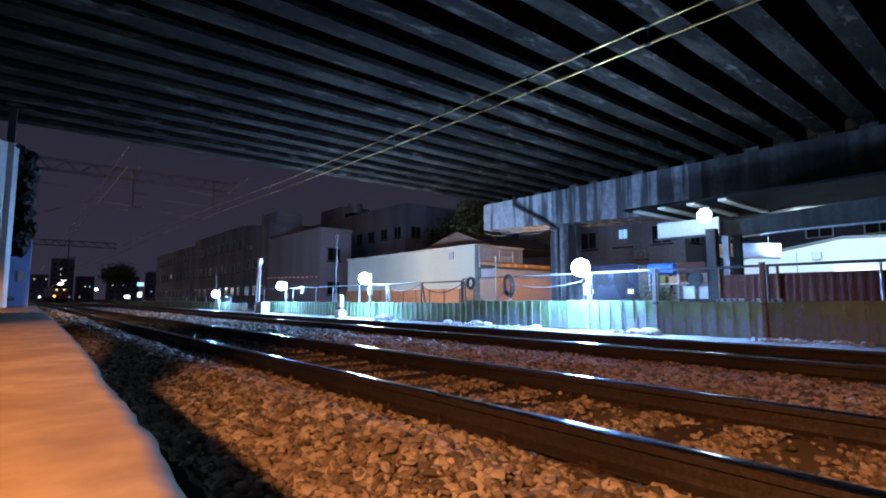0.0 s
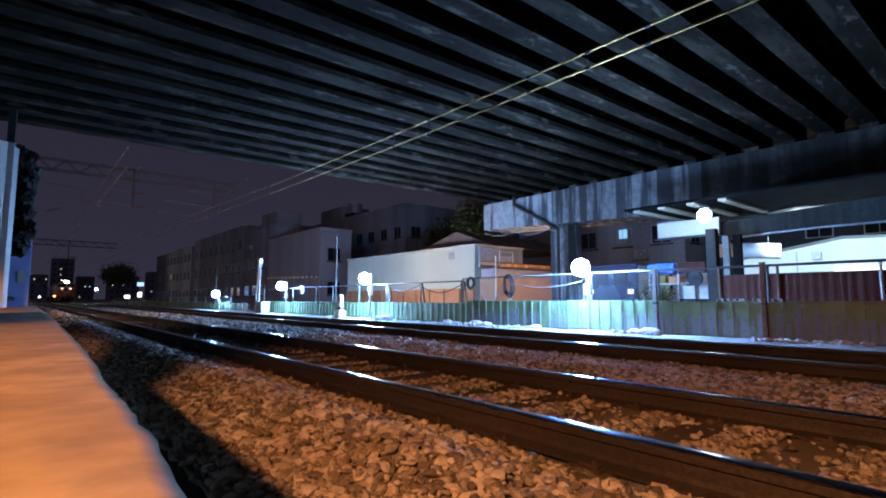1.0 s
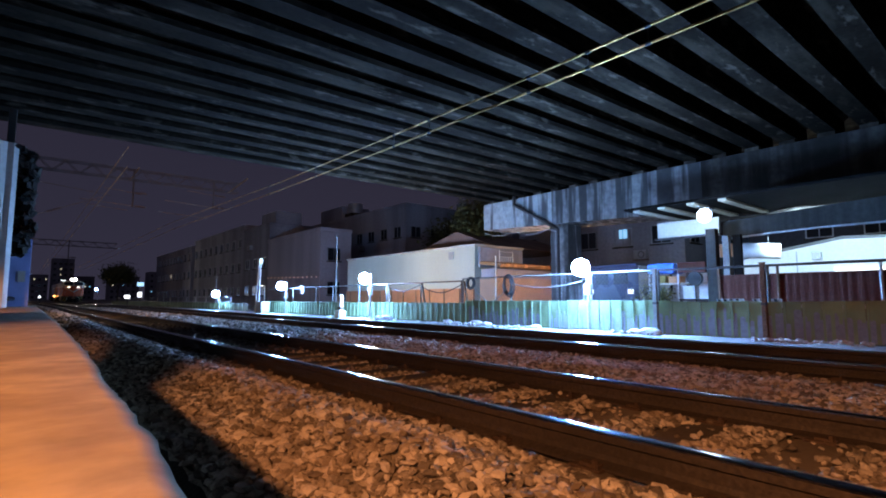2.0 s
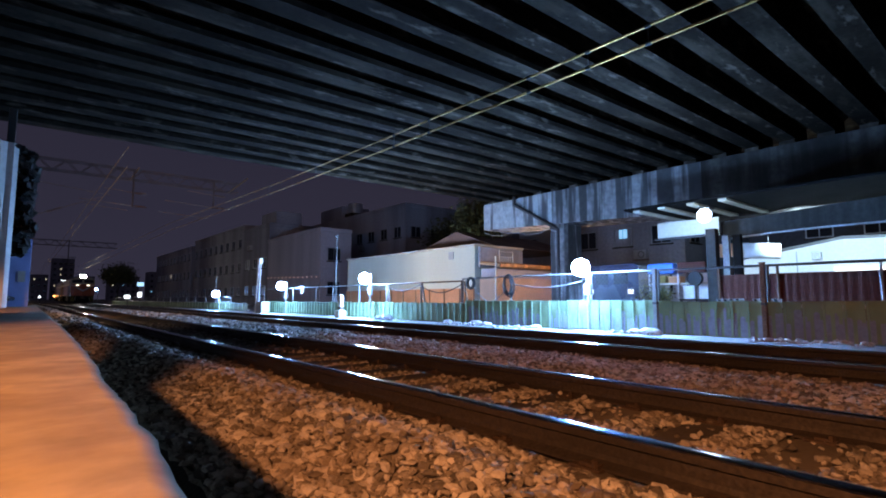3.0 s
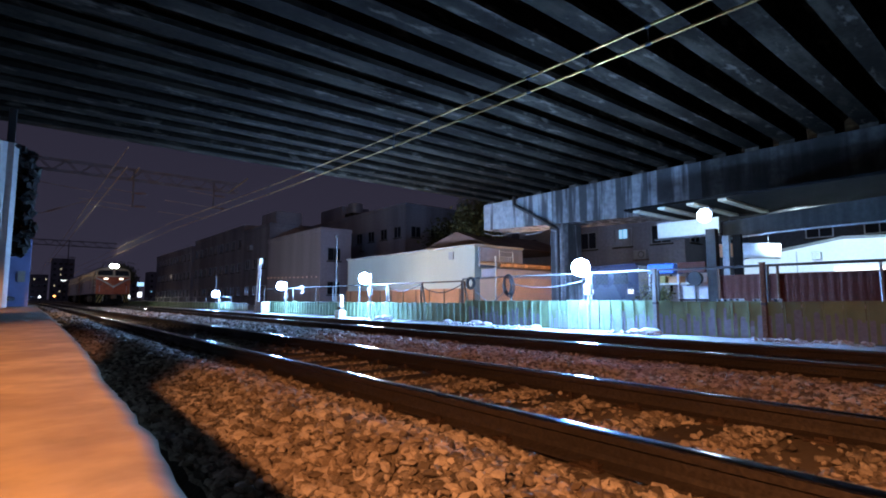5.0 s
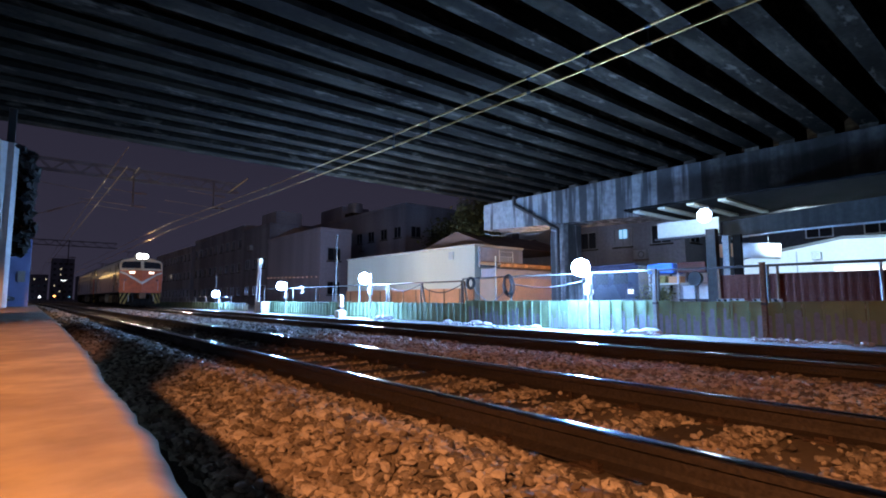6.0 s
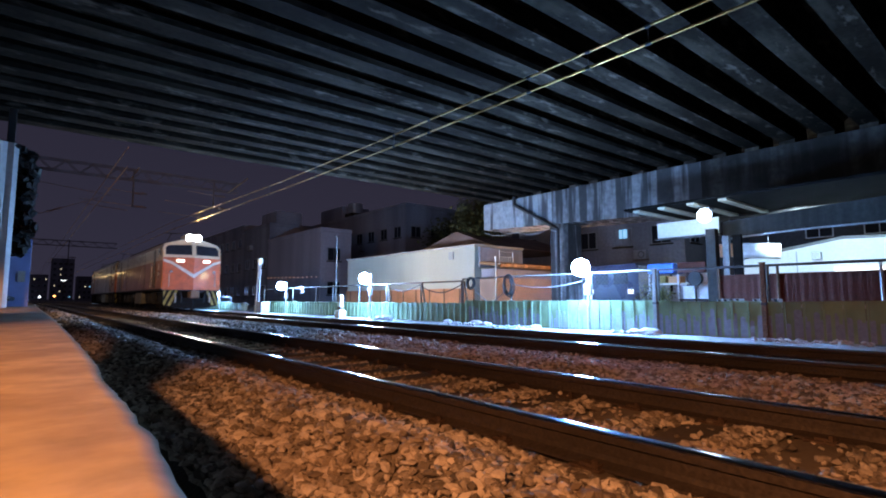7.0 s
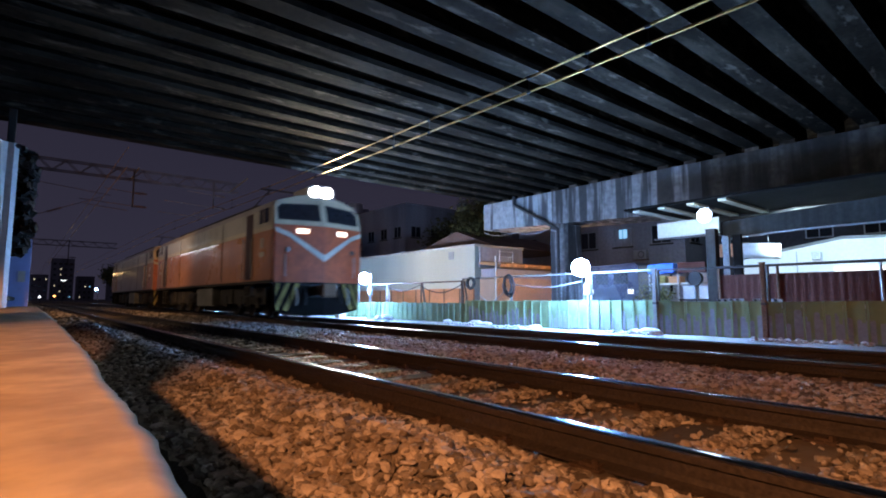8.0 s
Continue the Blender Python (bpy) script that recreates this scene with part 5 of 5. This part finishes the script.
drooping_cable(14.3, 12.4, 1.15, 0.18, "dark cable draped along the rusty railing", M_RUBBER)
drooping_cable(12.4, 10.5, 1.12, 0.22, "dark cable draped along the rusty railing", M_RUBBER)
drooping_cable(10.0, 8.8, 1.0, 0.35, "pale cable hanging in front of the shed", M_STEEL)
drooping_cable(8.7, 6.6, 1.1, 0.12, "pale cable hanging from the mesh fence", M_STEEL)


def strut(y, label):
    bm = rod(B(), (FENCE_X + 0.33, y - 0.02, 1.2), (FENCE_X + 0.33, y - 0.28, 0.1), 0.03)
    solid("strut", bm, M_RUST, label, "strut", "struts of the rusty railing")


for y in (14.2, 12.35, 10.45):
    strut(y, "rusty leaning strut of the railing")


def sack(y, r, turn, label):
    rng = random.Random(int(y * 100))
    bm = B()
    bmesh.ops.create_icosphere(bm, subdivisions=3, radius=1.0)
    for v in bm.verts:
        k = 1 + 0.22 * noise.noise(v.co * 1.7 + Vector((y, 0, 0))) + 0.06 * noise.noise(v.co * 5)
        v.co = Vector((v.co.x * r * 0.8, v.co.y * r * 1.5, max(v.co.z, -0.6) * r * 0.6)) * k
    s = solid("sack", bm, M_BAG, label, "sack", "sacks along the hoarding", smooth=True)
    s.matrix_world = pose(8.72, y, 0.07 + r * 0.42, 0, 0, turn)


for y, r, turn in ((4.75, 0.13, 10), (5.05, 0.10, -20), (9.3, 0.13, 5), (8.95, 0.10, 30), (10.4, 0.12, -8), (13.3, 0.16, 12), (13.8, 0.13, -15), (7.4, 0.09, 0)):
    sack(y, r, turn, "crumpled pale sack lying against the hoarding")



def string_lights():
    t = thing("string_lights", "row of small warm lamps along the grey building", "string lights", (19.86, 41.6, 2.66))
    cord = B()
    for i in range(13):
        y = i * 0.95
        part("bulb", rod(B(), (0, y, 0.022 * i), (0, y + 0.14, 0.022 * i), 0.05, 8), M_BULB, t)
        part("clip", box(B(), 0.03, 0.13, y + 0.03, y + 0.06, 0.022 * i - 0.02, 0.022 * i + 0.02), M_DARKSTEEL, t)
    rod(cord, (0.06, 0, 0), (0.06, 12.0, 0.28), 0.012, 6)
    part("cord", cord, M_RUBBER, t)


M_BULB = glow("warm_bulb", (1.0, 0.42, 0.2), 0.3)
string_lights()


def notice_board():
    n = thing("notice_board", "small pale notice board wired to the railing", "notice board", (FENCE_X + 0.31, 20.8, 0.98))
    part("board", box(B(), -0.02, 0.0, -0.14, 0.14, 0.0, 0.3, 0.006), M_WHITE, n)
    for z in (0.08, 0.15, 0.21):
        part("text_bar", box(B(), -0.0235, -0.0205, -0.10, 0.09, z, z + 0.022), M_DARKSTEEL, n)
    part("wire", rod(B(), (0.005, 0, 0.0), (0.005, 0, 0.24), 0.006, 6), M_STEEL, n)


notice_board()


def broken_block():
    rng = random.Random(31)
    bm = B()
    box(bm, -0.055, 0.055, -0.085, 0.085, -0.34, 0.50, 0.012)
    for v in bm.verts:
        v.co += Vector((rng.uniform(-1, 1), rng.uniform(-1, 1), rng.uniform(-1, 1))) * 0.006
        if v.co.z > 0.4:
            v.co.z -= 0.35 * max(0.0, v.co.x + 0.01)
    b = solid("concrete_block", bm, M_PALE, "upright broken pale concrete block beside the parapet", "concrete block")
    b.location = (0.158, 0.60, -0.02)


broken_block()

# ---- trees ----


def tree(x, y, height, spread, label, seed, base=0.35):
    t = thing("tree", label, "tree", (x, y, -0.1))
    rng = random.Random(seed)
    bm = B()
    rod(bm, (0, 0, 0), (0.1, 0.05, height * 0.5), 0.16, 8, 0.10)
    tips = []
    for i in range(7):
        a = i * 2.4 + rng.random()
        tip = Vector((math.cos(a) * spread * 0.6, math.sin(a) * spread * 0.6, height * rng.uniform(0.6, 0.92)))
        rod(bm, (0.1, 0.05, height * rng.uniform(0.32, 0.5)), tip, 0.07, 6, 0.02)
        tips.append(tip)
    part("trunk", bm, M_BARK, t)
    verts, faces = [], []
    for _ in range(5200):
        c = rng.choice(tips) + Vector((rng.gauss(0, spread * 0.28), rng.gauss(0, spread * 0.28), rng.gauss(0, height * 0.10)))
        s = rng.uniform(0.06, 0.14) * max(1.0, spread * 0.95)
        d = Vector((rng.gauss(0, 1), rng.gauss(0, 1), rng.gauss(0, 1))).normalized()
        e = d.orthogonal().normalized() * s * 0.5
        d = d * s
        k = len(verts)
        verts += [c - d, c + e, c + d, c - e]
        faces.append((k, k + 1, k + 2, k + 3))
    me = bpy.data.meshes.new("crown")
    me.from_pydata([v[:] for v in verts], [], faces)
    me.materials.append(M_LEAF)
    crown = new("crown", me)
    crown.parent = t
    return t


tree(19.8, 20.7, 7.0, 1.3, "leafy tree at the end of the bridge pier", 1)
tree(13.7, 112.0, 6.6, 2.3, "dark tree far along the railway", 3)
tree(29.0, 33.0, 8.2, 2.4, "dark tree behind the white hall", 4)

# ---- shelter at the camera's side ----


def shelter():
    s = thing("sheet_shelter", "corrugated metal shelter beside the parapet with black netting", "shelter")
    me = mesh_of("sheet", corrugated(1.6, 2.0, 0.055, 0.03), M_CORR)
    shared("sheet", me, s, pose(-0.14, 8.0, 0.60, 0, 0, -58))
    part("gutter", rod(B(), (-1.7, 7.9, 2.63), (-0.12, 8.0, 2.57), 0.035), M_DARKSTEEL, s)
    part("blue_panel", box(B(), -0.22, 0.07, 9.2, 9.26, 0.60, 1.55, 0.005), M_BLUEPANEL, s, "pale blue sheet panel")
    part("notice", box(B(), -0.06, 0.02, 9.19, 9.197, 0.95, 1.10), M_WHITE, s, "small white notice")
    bm = B()
    rng = random.Random(4)
    for _ in range(420):
        z = rng.uniform(1.28, 2.62)
        right = 0.03 - 0.06 * max(0, (1.7 - z)) + 0.02 * math.sin(z * 9)
        x = rng.uniform(-0.35, right)
        m = Matrix.Translation((x, 8.35 + rng.uniform(-0.15, 0.15), z)) @ Euler((rng.random() * 3, rng.random() * 3, rng.random() * 3)).to_matrix().to_4x4()
        bmesh.ops.create_cube(bm, size=rng.uniform(0.05, 0.10), matrix=m)
    part("netting", bm, M_NET, s, "ragged black netting bundle")
    part("roof_post", box(B(), -0.26, -0.18, 8.05, 8.13, 2.60, 3.05, 0.01), M_BOARD, s, "dark post stub above the sheet")
    part("handrail", rod(B(), (-1.2, 6.5, 0.83), (0.06, 9.6, 0.70), 0.03), M_DARKSTEEL, s)


shelter()


def platform_tubes():
    for i in range(9):
        y = 42.5 + i * 1.3
        t = thing("tube_light", "white fluorescent tube light on a platform bracket", "tube light", (-1.2, y, 4.9), 0, "tube lights along the platform")
        part("tube", rod(B(), (0, -0.4, 0), (0, 0.4, 0), 0.05), M_TUBE, t)
        part("bracket", rod(B(), (-0.02, 0, 0.04), (-0.02, 0, 0.4), 0.02), M_DARKSTEEL, t)
    for i in range(9):
        t = thing("tube_light", "warm fluorescent tube light on a far platform bracket", "tube light", (-1.2, 90.0 + i * 2.7, 4.7), 0, "tube lights along the platform")
        part("tube", rod(B(), (0, -0.7, 0), (0, 0.7, 0), 0.07), M_TUBEWARM, t)
        part("bracket", rod(B(), (-0.02, 0, 0.04), (-0.02, 0, 0.602), 0.02), M_DARKSTEEL, t)
    far = thing("platform_canopy", "far dark platform canopy carrying warm tube lights", "canopy", (-3.0, 101.0, 0))
    part("roof", box(B(), -1.8, 2.0, -13, 13, 5.301, 5.42), M_DARKSTEEL, far)
    for y in (-9, 0, 9):
        part("post", box(B(), -0.1, 0.1, y - 0.1, y + 0.1, -0.1, 5.3), M_DARKSTEEL, far)
    c = thing("platform_canopy", "dark platform canopy carrying tube lights", "canopy", (-3.0, 48.0, 0))
    part("roof", box(B(), -1.8, 2.0, -7, 7, 5.301, 5.42), M_DARKSTEEL, c)
    for y in (-5, 0, 5):
        part("post", box(B(), -0.1, 0.1, y - 0.1, y + 0.1, -0.1, 5.3), M_DARKSTEEL, c)


platform_tubes()


# ---- motions ----
SPEED = 13.7


def front_y(t):
    return 13.06 + SPEED * (8.0 - t)


def motions():
    offsets = [(LOCO, 0.0), (LOCO2, LEN + 1.1)]
    for ob, off in offsets:
        rows = []
        for i in range(17):
            y = front_y(i / 2) + off
            a, b = drift(y), drift(y + LEN)
            rows.append((i / 2, pose(TRAIN_X + a, y, RAIL_TOP, 0, 0, math.degrees(math.atan2(a - b, LEN)))))
        walk(ob, rows)
    turn = math.degrees(SPEED / 0.46)
    for ws, y in itertools.chain(zip(LOCO_WHEELS, WHEEL_Y), zip(LOCO2_WHEELS, WHEEL_Y)):
        walk(ws, [(i / 30, pose(0, y, 0.46, turn * i / 30, 0, 0)) for i in range(241)])


motions()
